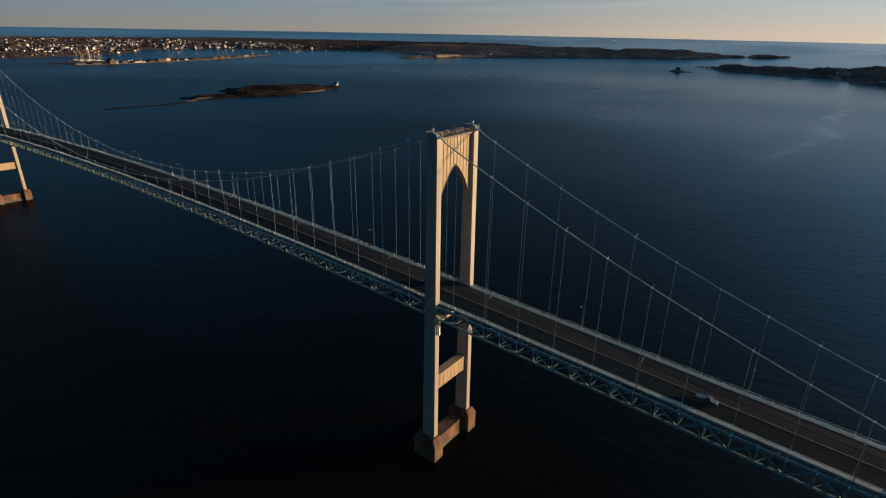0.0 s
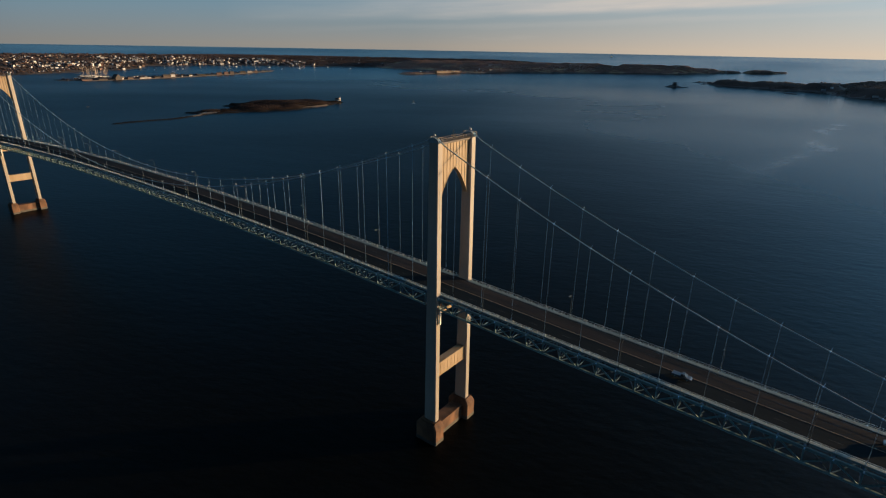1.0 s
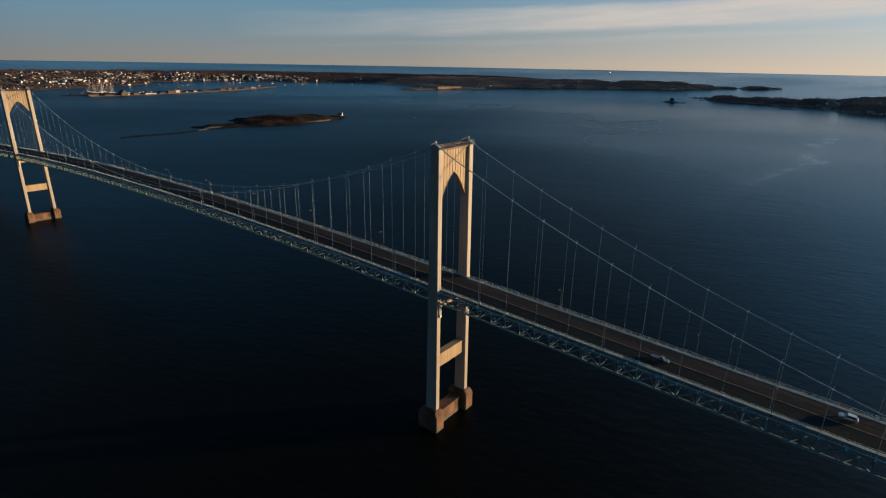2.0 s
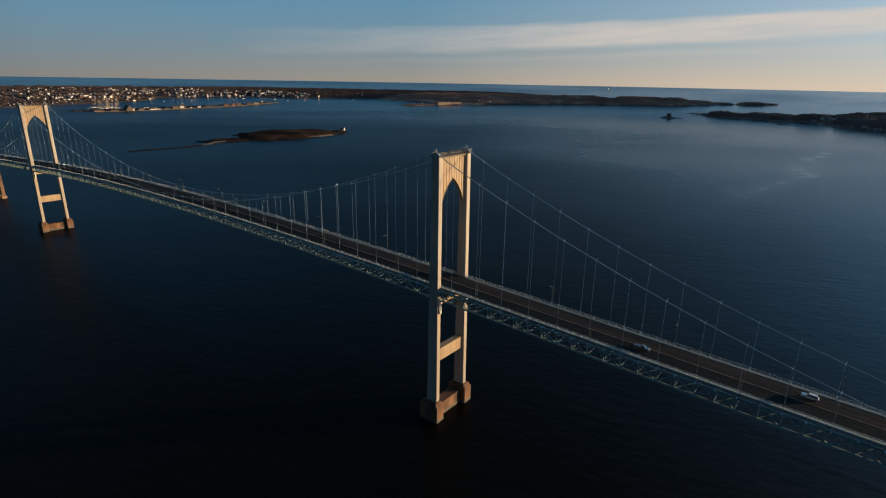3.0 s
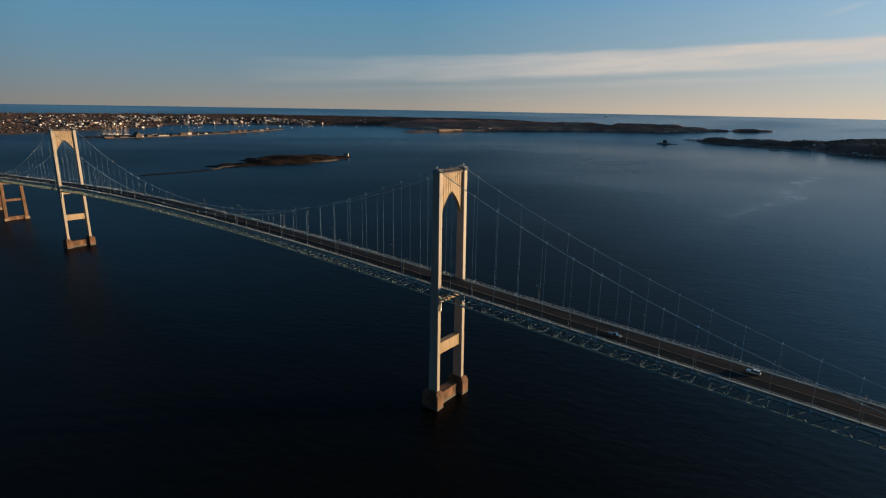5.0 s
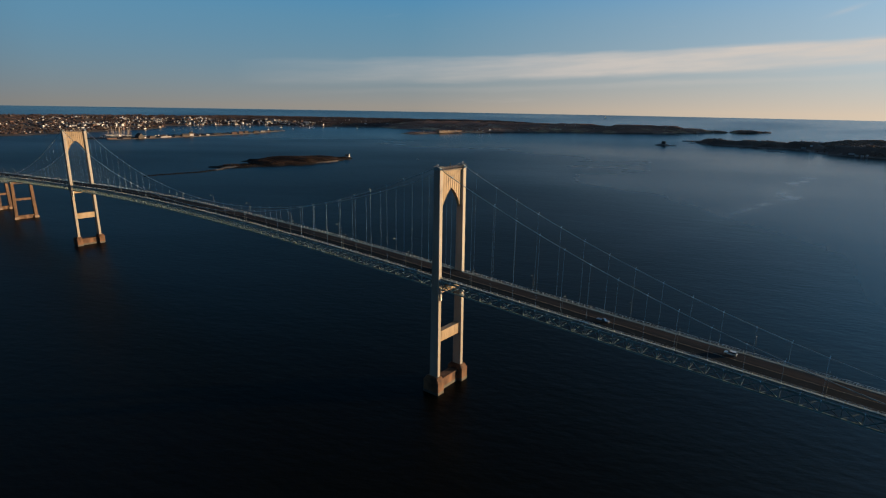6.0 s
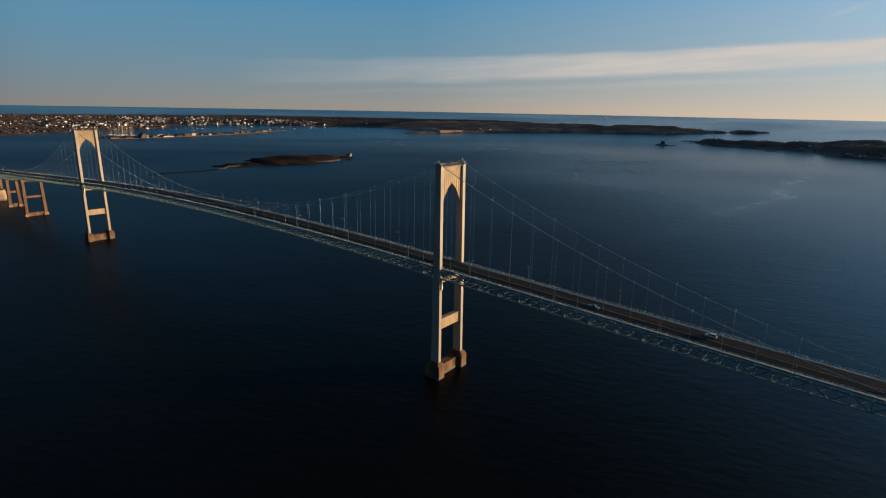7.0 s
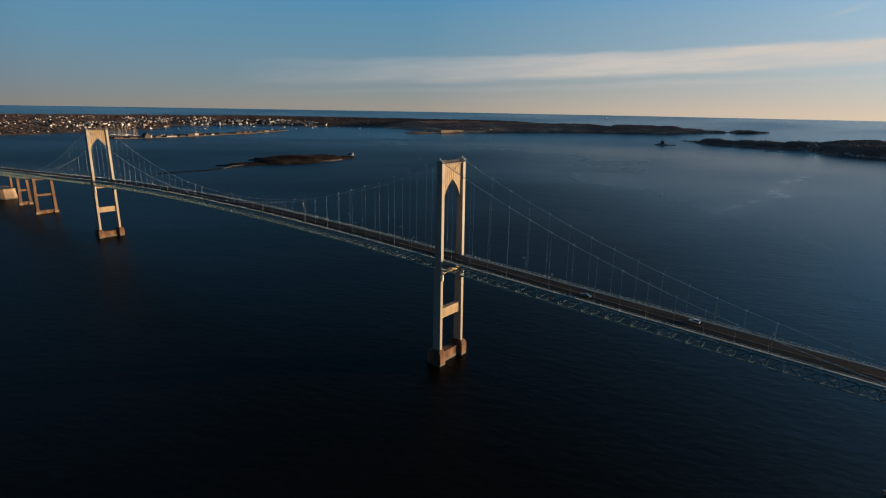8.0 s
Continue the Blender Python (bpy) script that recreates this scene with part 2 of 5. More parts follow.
    bow = nd("ShaderNodeFloatCurve")                       # the trail winds down the bay
    points = bow.mapping.curves[0].points
    for k, (y, x) in enumerate(((350, -35), (440, -18), (609, 5), (797, 22), (955, 59), (1110, 25), (1350, 57), (1450, 50))):
        p = (min(1.0, (y - 350) / 1100), (x + 100) / 200)
        if k in (0, 7):
            points[0 if k == 0 else -1].location = p
        else:
            points.new(*p)
    bow.mapping.update()
    ln(along, bow.inputs["Value"])
    wide.inputs["Scale"].default_value, wide.inputs["Detail"].default_value = 0.012, 4
    ln(co.outputs["Object"], wide.inputs["Vector"])
    middle = m("ADD", m("MULTIPLY_ADD", bow.outputs[0], 200, -100), m("MULTIPLY_ADD", wide.outputs["Fac"], 70, -35))
    aside = m("ABSOLUTE", m("SUBTRACT", sp.outputs["X"], middle), 0)
    thin.inputs["From Min"].default_value, thin.inputs["From Max"].default_value = 34.0, 4.0
    thin.inputs["To Max"].default_value = 0.40
    ln(aside, thin.inputs["Value"])
    strong = nd("ShaderNodeMapRange")
    strong.inputs["From Min"].default_value, strong.inputs["From Max"].default_value = 0.2, 0.55
    strong.inputs["To Min"].default_value = 0.04
    ln(along, strong.inputs["Value"])
    ends = m("MULTIPLY", m("MULTIPLY", strong.outputs[0], m("GREATER_THAN", along, 0.02)), m("LESS_THAN", along, 0.98))
    foam, col = nd("ShaderNodeMath"), nd("ShaderNodeMix")
    foam.operation = "MULTIPLY"
    ln(m("MULTIPLY", line.outputs[0], ends), foam.inputs[0])
    ln(thin.outputs[0], foam.inputs[1])
    col.data_type = "RGBA"
    col.inputs["A"].default_value, col.inputs["B"].default_value = (0.0030, 0.0031, 0.0027, 1), (0.40, 0.42, 0.42, 1)
    ln(foam.outputs[0], col.inputs["Factor"])
    ln(col.outputs["Result"], bs.inputs["Base Color"])
    return mt


M = dict(
    sea=sea_material(),
    paint=material("tower_paint", (0.318, 0.283, 0.243), (0.252, 0.218, 0.18), 0.6, 0, 0.12, 2.0, 0.05, 0, 0.25, spec=0.2, stretch=(1, 1, 0.25)),
    panel=material("panel_paint", (0.32, 0.242, 0.155), (0.23, 0.166, 0.10), 0.6, 0, 0.2, 2.0, 0.05, 0.12, 0.25, spec=0.2, stretch=(1, 1, 0.2)),
    seam=material("seam_steel", (0.06, 0.045, 0.035), None, 0.7, 0, 0.5),
    concrete=material("pier_concrete", (0.19, 0.100, 0.055), (0.055, 0.032, 0.021), 0.85, 0, 0.18, 3.0, 0.3, 0, 0.5, spec=0.2, stretch=(1, 1, 0.5)),
    pale=material("pale_concrete", (0.27, 0.19, 0.125), (0.17, 0.115, 0.075), 0.85, 0, 0.06, 1.0, 0.2, 0, 0.5),
    wet=material("tide_stain", (0.07, 0.06, 0.045), (0.035, 0.035, 0.03), 0.6, 0, 0.4, 3.0, 0.3, 0, 0.5),
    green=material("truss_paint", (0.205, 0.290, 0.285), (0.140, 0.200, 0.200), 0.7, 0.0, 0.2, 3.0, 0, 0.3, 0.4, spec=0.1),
    # darker, bluer copy of the truss paint, toning down the sun on inner members
    sun_muted=material("sun_muted_truss_paint", (0.095, 0.165, 0.255), (0.065, 0.114, 0.178), 0.8, 0.0, 0.2, 3.0, 0, 0.3, 0.4, spec=0.05),
    deckside=material("parapet_concrete", (0.175, 0.222, 0.218), (0.108, 0.138, 0.137), 0.8, 0, 0.35, 3.0, 0.2, 0.3, 0.6),
    road=material("asphalt", (0.0094, 0.0140, 0.0178), (0.0148, 0.0188, 0.0215), 0.9, 0, 0.35, 8.0, 0.2, 0.15, 0.5, spec=0.02, stretch=(0.05, 1, 1)),
    oldroad=material("worn_asphalt", (0.0245, 0.0262, 0.0285), (0.047, 0.0390, 0.0362), 0.9, 0, 0.35, 8.0, 0.2, 0.15, 0.6, spec=0.02, stretch=(0.08, 1, 1)),
    yellow=material("yellow_line", (0.30, 0.21, 0.115), (0.20, 0.14, 0.08), 0.7, 0, 0.3, 5.0),
    white=material("white_line", (0.042, 0.043, 0.043), (0.024, 0.025, 0.025), 0.7, 0, 0.3, 5.0),
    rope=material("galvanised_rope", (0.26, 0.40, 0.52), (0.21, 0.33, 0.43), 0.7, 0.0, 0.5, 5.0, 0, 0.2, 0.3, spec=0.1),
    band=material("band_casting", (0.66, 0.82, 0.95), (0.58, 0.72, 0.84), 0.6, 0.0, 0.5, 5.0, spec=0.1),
    rail=material("rail_paint", (0.68, 0.73, 0.70), (0.5, 0.55, 0.53), 0.5, 0.0, 0.4, 4.0, 0, 0.2, 0.4),
    wrap=material("cable_wrapping", (0.27, 0.345, 0.37), (0.20, 0.26, 0.28), 0.5, 0.0, 0.5, 5.0, 0, 0, 0.3),
    steel=material("grey_steel", (0.26, 0.34, 0.36), (0.19, 0.26, 0.27), 0.45, 0.3, 0.5, 5.0),
    lamp_glass=material("lamp_glass", (0.10, 0.135, 0.16), None, 0.25, 0, 1),
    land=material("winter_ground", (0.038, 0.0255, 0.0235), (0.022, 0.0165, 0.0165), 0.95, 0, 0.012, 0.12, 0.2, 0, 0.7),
    # lightened in colour to stand in for the haze over the headland
    hazed_headground=material("headland_ground", (0.13, 0.095, 0.08), (0.08, 0.062, 0.055), 0.95, 0, 0.012, 0.12, 0.2, 0, 0.7),
    # far shore: distance haze is painted in as a lighter ground colour
    hazed_land=material("hazed_winter_ground", (0.23, 0.135, 0.102), (0.135, 0.088, 0.073), 0.95, 0, 0.006, 0.1, 0.2, 0, 0.7),
    field=material("dry_grass", (0.36, 0.25, 0.16), (0.26, 0.18, 0.11), 0.95, 0, 0.02, 0.2, 0, 0, 0.5),
    beach=material("stony_shore", (0.13, 0.10, 0.075), (0.045, 0.04, 0.034), 0.9, 0, 0.03, 0.3, 0, 0, 0.6),
    rock=material("dark_rock", (0.21, 0.185, 0.17), (0.11, 0.10, 0.094), 0.85, 0, 0.05, 0.5, 0.3, 0, 0.6),
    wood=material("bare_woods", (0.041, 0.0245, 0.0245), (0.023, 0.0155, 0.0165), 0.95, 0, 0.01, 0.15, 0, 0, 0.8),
    # lighter than the near woods, with the haze mixed into the colour
    hazed_wood=material("hazed_bare_woods", (0.28, 0.155, 0.115), (0.17, 0.105, 0.083), 0.95, 0, 0.006, 0.1, 0, 0, 0.8),
    weed=material("weedy_rock", (0.018, 0.016, 0.015), (0.010, 0.010, 0.010), 0.9, 0, 0.05, 0.4, 0.2, 0, 0.6, spec=0.05),
    scrub=material("winter_scrub", (0.036, 0.0245, 0.0205), (0.0185, 0.0138, 0.0122), 0.95, 0, 0.02, 0.3, 0, 0, 0.8, spec=0.05),
    lampmetal=material("lamp_metal", (0.07, 0.10, 0.12), None, 0.5, 0.2, 0.5, 5.0),
    # paler than such woods are: the headland's haze is in the colour
    hazed_ever=material("evergreen", (0.16, 0.113, 0.088), (0.21, 0.14, 0.105), 0.95, 0, 0.03, 0.2, 0, 0, 0.6),
    wall_white=material("white_clapboard", (0.53, 0.50, 0.49), (0.32, 0.30, 0.295), 0.7, 0, 0.1, 1.0, 0, 0.5, 0.2),
    wall_tan=material("weathered_shingle", (0.105, 0.078, 0.066), (0.055, 0.042, 0.036), 0.8, 0, 0.1, 1.0, 0, 0.5, 0.3),
    frame=material("frame_pier_concrete", (0.165, 0.098, 0.060), (0.065, 0.040, 0.027), 0.85, 0, 0.22, 2.0, 0.3, 0, 0.6, spec=0.2, stretch=(1, 1, 0.35)),
    footing=material("footing_concrete", (0.25, 0.175, 0.12), (0.12, 0.085, 0.06), 0.85, 0, 0.3, 2.0, 0.3, 0, 0.5),
    gleam=material("white_render", (0.82, 0.80, 0.76), (0.72, 0.70, 0.66), 0.6, 0, 0.1, 1.0),
    handrope=material("hand_rope", (0.055, 0.065, 0.07), None, 0.6, 0.0, 0.5, 5.0),
    rust=material("weathered_rail", (0.085, 0.062, 0.048), (0.05, 0.036, 0.03), 0.7, 0, 0.5, 3.0),
    surf=material("surf_foam", (0.34, 0.37, 0.39), (0.12, 0.15, 0.18), 0.8, 0, 0.03, 0.3),
    wall_brick=material("red_brick", (0.15, 0.08, 0.06), (0.10, 0.055, 0.042), 0.8, 0, 0.1, 1.0, 0, 0.3, 0.3),
    fort=material("granite_wall", (0.33, 0.25, 0.18), (0.22, 0.165, 0.12), 0.85, 0, 0.1, 1.0),
    stone=material("sea_wall_stone", (0.075, 0.062, 0.055), (0.045, 0.04, 0.036), 0.85, 0, 0.05, 0.6),
    roof=material("grey_shingle_roof", (0.055, 0.048, 0.045), (0.035, 0.031, 0.029), 0.85, 0, 0.2, 1.0, 0, 0.5, 0.3),
    glass=material("dark_glass", (0.02, 0.022, 0.025), None, 0.1, 0, 1, 1),
    tyre=material("black_rubber", (0.02, 0.02, 0.02), None, 0.8),
    carwhite=material("white_car_paint", (0.55, 0.55, 0.54), (0.5, 0.5, 0.49), 0.25, 0, 1, 3, 0, 0, 0.05),
    silver=material("silver_car_paint", (0.085, 0.09, 0.095), (0.07, 0.073, 0.077), 0.3, 0.3, 1, 3, 0, 0, 0.05),
    red=material("red_glass", (0.22, 0.06, 0.05), None, 0.2),
    spar=material("varnished_spar", (0.34, 0.26, 0.19), (0.25, 0.19, 0.14), 0.5, 0, 0.5, 3.0),
    dusky=material("dark_shingle", (0.06, 0.05, 0.045), (0.04, 0.035, 0.03), 0.85, 0, 0.2, 1.0),
    hull=material("boat_hull", (0.6, 0.6, 0.58), None, 0.35),
)


# ---- mesh tools ----
class Mesh:
    """Collects boxes, beams, tubes and prisms for one mesh."""

    def __init__(self):
        self.v, self.f = [], []

    def add(self, v, f):
        o = len(self.v)
        self.v += [tuple(p) for p in v]
        self.f += [tuple(i + o for i in q) for q in f]
        return self

    def hexa(self, low, high):
        """A solid between two four-cornered outlines, both counter-clockwise from above."""
        return self.add(list(low) + list(high), [(3, 2, 1, 0), (4, 5, 6, 7)] + [(i, (i + 1) % 4, (i + 1) % 4 + 4, i + 4) for i in range(4)])

    def box(self, x0, x1, y0, y1, z0, z1):
        r = lambda z: [(x0, y0, z), (x1, y0, z), (x1, y1, z), (x0, y1, z)]
        return self.hexa(r(z0), r(z1))

    def prism(self, poly, z0, z1, top=None):
        n = len(poly)
        top = top or poly
        v = [(x, y, z0) for x, y in poly] + [(x, y, z1) for x, y in top]
        return self.add(v, [tuple(range(n - 1, -1, -1)), tuple(range(n, 2 * n))] + [(i, (i + 1) % n, (i + 1) % n + n, i + n) for i in range(n)])

    def beam(self, p, q, w, h):
        """A straight bar with a rectangular section: w across, h upright."""
        p, q = Vector(p), Vector(q)
        d = (q - p).normalized()
        s = d.cross(Vector((0, 0, 1)))
        s = Vector((0, 1, 0)) if s.length < 1e-3 else s.normalized()
        u = s.cross(d)
        k = [s * (w / 2) * a + u * (h / 2) * b for a, b in ((-1, -1), (1, -1), (1, 1), (-1, 1))]
        return self.add([p + c for c in k] + [q + c for c in k], [(0, 1, 2, 3), (7, 6, 5, 4)] + [(i, i + 4, (i + 1) % 4 + 4, (i + 1) % 4) for i in range(4)])

    def tube(self, pts, r, n=8, r1=None):
        pts = [Vector(p) for p in pts]
        rings, m = [], len(pts)
        for i, p in enumerate(pts):
            d = (pts[min(i + 1, m - 1)] - pts[max(i - 1, 0)]).normalized()
            s = d.cross(Vector((0, 0, 1)))
            s = Vector((1, 0, 0)) if s.length < 1e-3 else s.normalized()
            u = s.cross(d)
            rr = r if r1 is None else r + (r1 - r) * i / (m - 1)
            rings += [p + rr * (math.cos(2 * math.pi * k / n) * s + math.sin(2 * math.pi * k / n) * u) for k in range(n)]
        f = [(i * n + k, (i + 1) * n + k, (i + 1) * n + (k + 1) % n, i * n + (k + 1) % n) for i in range(m - 1) for k in range(n)]
        f += [tuple(range(n)), tuple(range(m * n - 1, (m - 1) * n - 1, -1))]
        return self.add(rings, f)

    def data(self, name, mat, smooth=False, closed=True):
        me = bpy.data.meshes.new(name)
        me.from_pydata(self.v, [], self.f)
        me.materials.append(mat)
        if smooth:
            me.polygons.foreach_set("use_smooth", [True] * len(me.polygons))
        if closed:
            bm = bmesh.new()
            bm.from_mesh(me)
            bmesh.ops.recalc_face_normals(bm, faces=bm.faces)
            bm.to_mesh(me)
            bm.free()
        me.update()
        return me


def part(name, mesh, mat, parent, label="", at=None, smooth=False):
    """One mesh object under a thing or a part. mesh: a Mesh, or mesh data that alike parts share."""
    ob = new(name, mesh.data(name, mat, smooth) if isinstance(mesh, Mesh) else mesh)
    ob.parent = parent
    if at is not None:
        ob.matrix_basis = at if isinstance(at, Matrix) else Matrix.Translation(at)
    return tagged(ob, label) if label else ob


def thing(name, label, category, group="", kind="", at=(0, 0, 0)):
    ob = new(name)
    ob.matrix_basis = at if isinstance(at, Matrix) else Matrix.Translation(at)
    return tagged(ob, label, category, group, kind)


def solid(name, mesh, mat, label, category, group="", kind="", smooth=False, closed=True):
    return tagged(new(name, mesh.data(name, mat, smooth, closed)), label, category, group, kind)


# ---- plan of the bridge: the axis runs along x, the near tower stands at XT ----
XT, SPAN, SIDE = 1.6, 487.7, 207.0
XM, HALF = XT - SPAN / 2, SPAN / 2
CABLE_Y, RAIL_Y = 10.3, 8.75
GRADE, RAIL_H = 0.047, 1.15


def road_z(x):
    u = abs(x - XM)
    return (71.25 - GRADE * u * u / (2 * HALF) if u < HALF else 65.52 - GRADE * (u - HALF)) - RAIL_H


def cable_z(x):
    u = abs(x - XM)
    if u <= HALF:
        return 73.0 + 48.0 * (u / HALF) ** 2
    d = u - HALF
    return 121.0 - 0.478 * d + 0.0008 * d * d


# ---- the sea: one sheet, flat round the bridge; past FLAT it is drawn in towards the eye's level, so that the far
# shores and the horizon of the round earth fit within the lens's reach ----
HUB, FLAT, RIM, EARTH = Vector((150.0, -195.0, 149.0)), 2300.0, 4850.0, 6371000.0
RISE = HUB.z - RIM * 2 * math.sqrt(HUB.z / (2 * EARTH))      # the rim's height: the horizon's dip below the eye
STEP = [FLAT + (RIM - FLAT) * k / 400 for k in range(401)]


def ramp(r):
    u = (r - FLAT) / (RIM - FLAT)
    return RISE * (u * u / 0.6 if u < 0.3 else u - 0.15) / 0.85


SEEN = np.array([HUB.z * r / (HUB.z - ramp(r)) for r in STEP])   # the flat distance that each step stands for


def bend(x, y, z):
    dx, dy = x - HUB.x, y - HUB.y
    r = math.hypot(dx, dy)
    if r <= FLAT:
        return (x, y, z)
    near = float(np.interp(1 / (1 / r + r / (2 * EARTH * HUB.z)), SEEN, STEP))
    k = near / r
    return (HUB.x + dx * k, HUB.y + dy * k, HUB.z - near * ((HUB.z - z) / r + r / (2 * EARTH)))


def build_sea():
    radii = [0] + [60 * 1.08 ** i for i in range(90) if 60 * 1.08 ** i < 43000] + [43550]
    n = 192
    v, f = [(HUB.x, HUB.y, 0)], []
    for r in radii[1:]:
        v += [bend(HUB.x + r * math.cos(2 * math.pi * k / n), HUB.y + r * math.sin(2 * math.pi * k / n), 0) for k in range(n)]
    f += [(0, 1 + k, 1 + (k + 1) % n) for k in range(n)]
    for i in range(len(radii) - 2):
        a, b = 1 + i * n, 1 + (i + 1) * n
        f += [(a + k, b + k, b + (k + 1) % n, a + (k + 1) % n) for k in range(n)]
    m = Mesh()
    m.v, m.f = v, f
    ob = solid("water", m, M["sea"], "dark blue bay with fine wind ripples reaching the horizon", "sea", kind="structure", smooth=True, closed=False)
    return ob


build_sea()


# ---- land ----
def land_height(x, y, caps):
    """The height of a shore made of tapered strips (x1, y1, r1, x2, y2, r2, height)."""
    best = -4.0
    wob = noise.noise((x * 0.008, y * 0.008, 3.1)) * 0.30 + noise.noise((x * 0.03, y * 0.03, 7.7)) * 0.16
    for x1, y1, r1, x2, y2, r2, h in caps:
        dx, dy = x2 - x1, y2 - y1
        s = max(0.0, min(1.0, ((x - x1) * dx + (y - y1) * dy) / (dx * dx + dy * dy + 1e-9)))
        r = r1 + (r2 - r1) * s
        d = 1 - math.hypot(x - x1 - dx * s, y - y1 - dy * s) / r + wob * min(1.0, 90 / r + 0.25)
        rise = min(1.0, max(0.0, d) * 1.6)
        best = max(best, -2.5 if d < 0 else 0.7 + (h - 0.7) * rise * rise * (3 - 2 * rise))
    return best if best < 0 else best * (1 + 0.25 * noise.noise((x * 0.012, y * 0.012, 1.3)))


def build_land(name, label, caps, step, mats=("land", "beach"), shore=0.8, patchy=2.0):
    """mats: the ground, the shore below that height, and patches of a third surface where the noise passes patchy."""
    xs = [min(c[0] - c[2], c[3] - c[5]) for c in caps], [max(c[0] + c[2], c[3] + c[5]) for c in caps]
    ys = [min(c[1] - c[2], c[4] - c[5]) for c in caps], [max(c[1] + c[2], c[4] + c[5]) for c in caps]
    x0, x1, y0, y1 = min(xs[0]) - 60, max(xs[1]) + 60, min(ys[0]) - 60, max(ys[1]) + 60
    nx, ny = int((x1 - x0) / step) + 1, int((y1 - y0) / step) + 1
    hs = [[land_height(x0 + i * step, y0 + j * step, caps) for j in range(ny)] for i in range(nx)]
    ids, v, f, beach = {}, [], [], []

    def vid(i, j):
        if (i, j) not in ids:
            ids[i, j] = len(v)
            v.append(bend(x0 + i * step, y0 + j * step, hs[i][j]))
        return ids[i, j]
    for i in range(nx - 1):
        for j in range(ny - 1):
            q = [hs[i][j], hs[i + 1][j], hs[i + 1][j + 1], hs[i][j + 1]]
            if max(q) > 0:
                f.append((vid(i, j), vid(i + 1, j), vid(i + 1, j + 1), vid(i, j + 1)))
                fieldy = noise.noise((i * step * 0.011, j * step * 0.011, 9.4)) > patchy
                beach.append(2 if fieldy and max(q) < 30 else int(min(q) < shore))
    me = bpy.data.meshes.new(name)
    me.from_pydata(v, [], f)
    for k in mats:
        me.materials.append(M[k])
    me.polygons.foreach_set("material_index", beach)
    me.polygons.foreach_set("use_smooth", [True] * len(f))
    me.update()
    return tagged(new(name, me), label, "land", kind="structure")


def clumps(name, label, caps, count, size, mat, seed, low=1.5, keep=None, squash=0.75, category="trees"):
    """Scrub and woods: many small uneven crowns over a piece of land, one object of kind stuff."""
    rnd = random.Random(seed)
    t = (1 + 5 ** 0.5) / 2
    base = [Vector(p).normalized() for p in ((-1, t, 0), (1, t, 0), (-1, -t, 0), (1, -t, 0), (0, -1, t), (0, 1, t), (0, -1, -t), (0, 1, -t), (t, 0, -1), (t, 0, 1), (-t, 0, -1), (-t, 0, 1))]
    fac = ((0, 11, 5), (0, 5, 1), (0, 1, 7), (0, 7, 10), (0, 10, 11), (1, 5, 9), (5, 11, 4), (11, 10, 2), (10, 7, 6), (7, 1, 8), (3, 9, 4), (3, 4, 2), (3, 2, 6), (3, 6, 8), (3, 8, 9), (4, 9, 5), (2, 4, 11), (6, 2, 10), (8, 6, 7), (9, 8, 1))
    x0, x1 = min(min(c[0], c[3]) - max(c[2], c[5]) for c in caps), max(max(c[0], c[3]) + max(c[2], c[5]) for c in caps)
    y0, y1 = min(min(c[1], c[4]) - max(c[2], c[5]) for c in caps), max(max(c[1], c[4]) + max(c[2], c[5]) for c in caps)
    v, f, made, tries = [], [], 0, 0
    while made < count and tries < count * 30:
        tries += 1
        x, y = rnd.uniform(x0, x1), rnd.uniform(y0, y1)
        h = land_height(x, y, caps)
        if h < low or (keep and not keep(x, y)) or noise.noise((x * 0.006, y * 0.006, 5)) + rnd.uniform(-0.5, 0.5) < -0.15:
            continue
        r = size * rnd.uniform(0.5, 1.25)
        o = len(v)
        for b in base:
            k = r * rnd.uniform(0.7, 1.2)
            v.append(bend(x + b.x * k, y + b.y * k, h + r * 0.35 + b.z * k * squash))
        f += [tuple(i + o for i in q) for q in fac]
        made += 1
    me = bpy.data.meshes.new(name)
    me.from_pydata(v, [], f)
    me.materials.append(M[mat])
    me.update()
    return tagged(new(name, me), label, category, kind="stuff")


ROSE = [(-1025, 300, 4, -1031, 330, 7, 1.4), (-1031, 330, 7, -1022, 420, 6, 1.5), (-1022, 420, 6, -1046, 490, 7, 1.5), (-1098, 490, 7, -1075, 520, 24, 2.2),
        (-1046, 490, 7, -1072, 520, 20, 2.2), (-1080, 545, 40, -1066, 605, 44, 3.0), (-1066, 630, 54, -1095, 715, 108, 10), (-1215, 672, 4, -1150, 695, 34, 2.2),
        (-1095, 715, 108, -1082, 800, 74, 9), (-1078, 835, 30, -1058, 895, 15, 3.5)]
GOAT = [(-2420, 760, 80, -2400, 930, 75, 3), (-2400, 930, 60, -2440, 1130, 70, 3), (-2440, 1130, 60, -2530, 1420, 65, 3),
        (-2530, 1420, 55, -2700, 1870, 18, 2.5)]
TOWN = [(-3090, 150, 330, -3130, 560, 310, 9), (-3130, 560, 310, -3260, 850, 300, 9), (-3500, 0, 700, -3640, 1100, 480, 25), (-4600, 300, 1300, -4700, 1900, 1000, 42),
        (-4250, 1900, 520, -4100, 2700, 560, 22), (-3900, 2700, 520, -3250, 3250, 560, 18), (-5200, 3300, 1300, -3300, 4600, 1000, 26)]
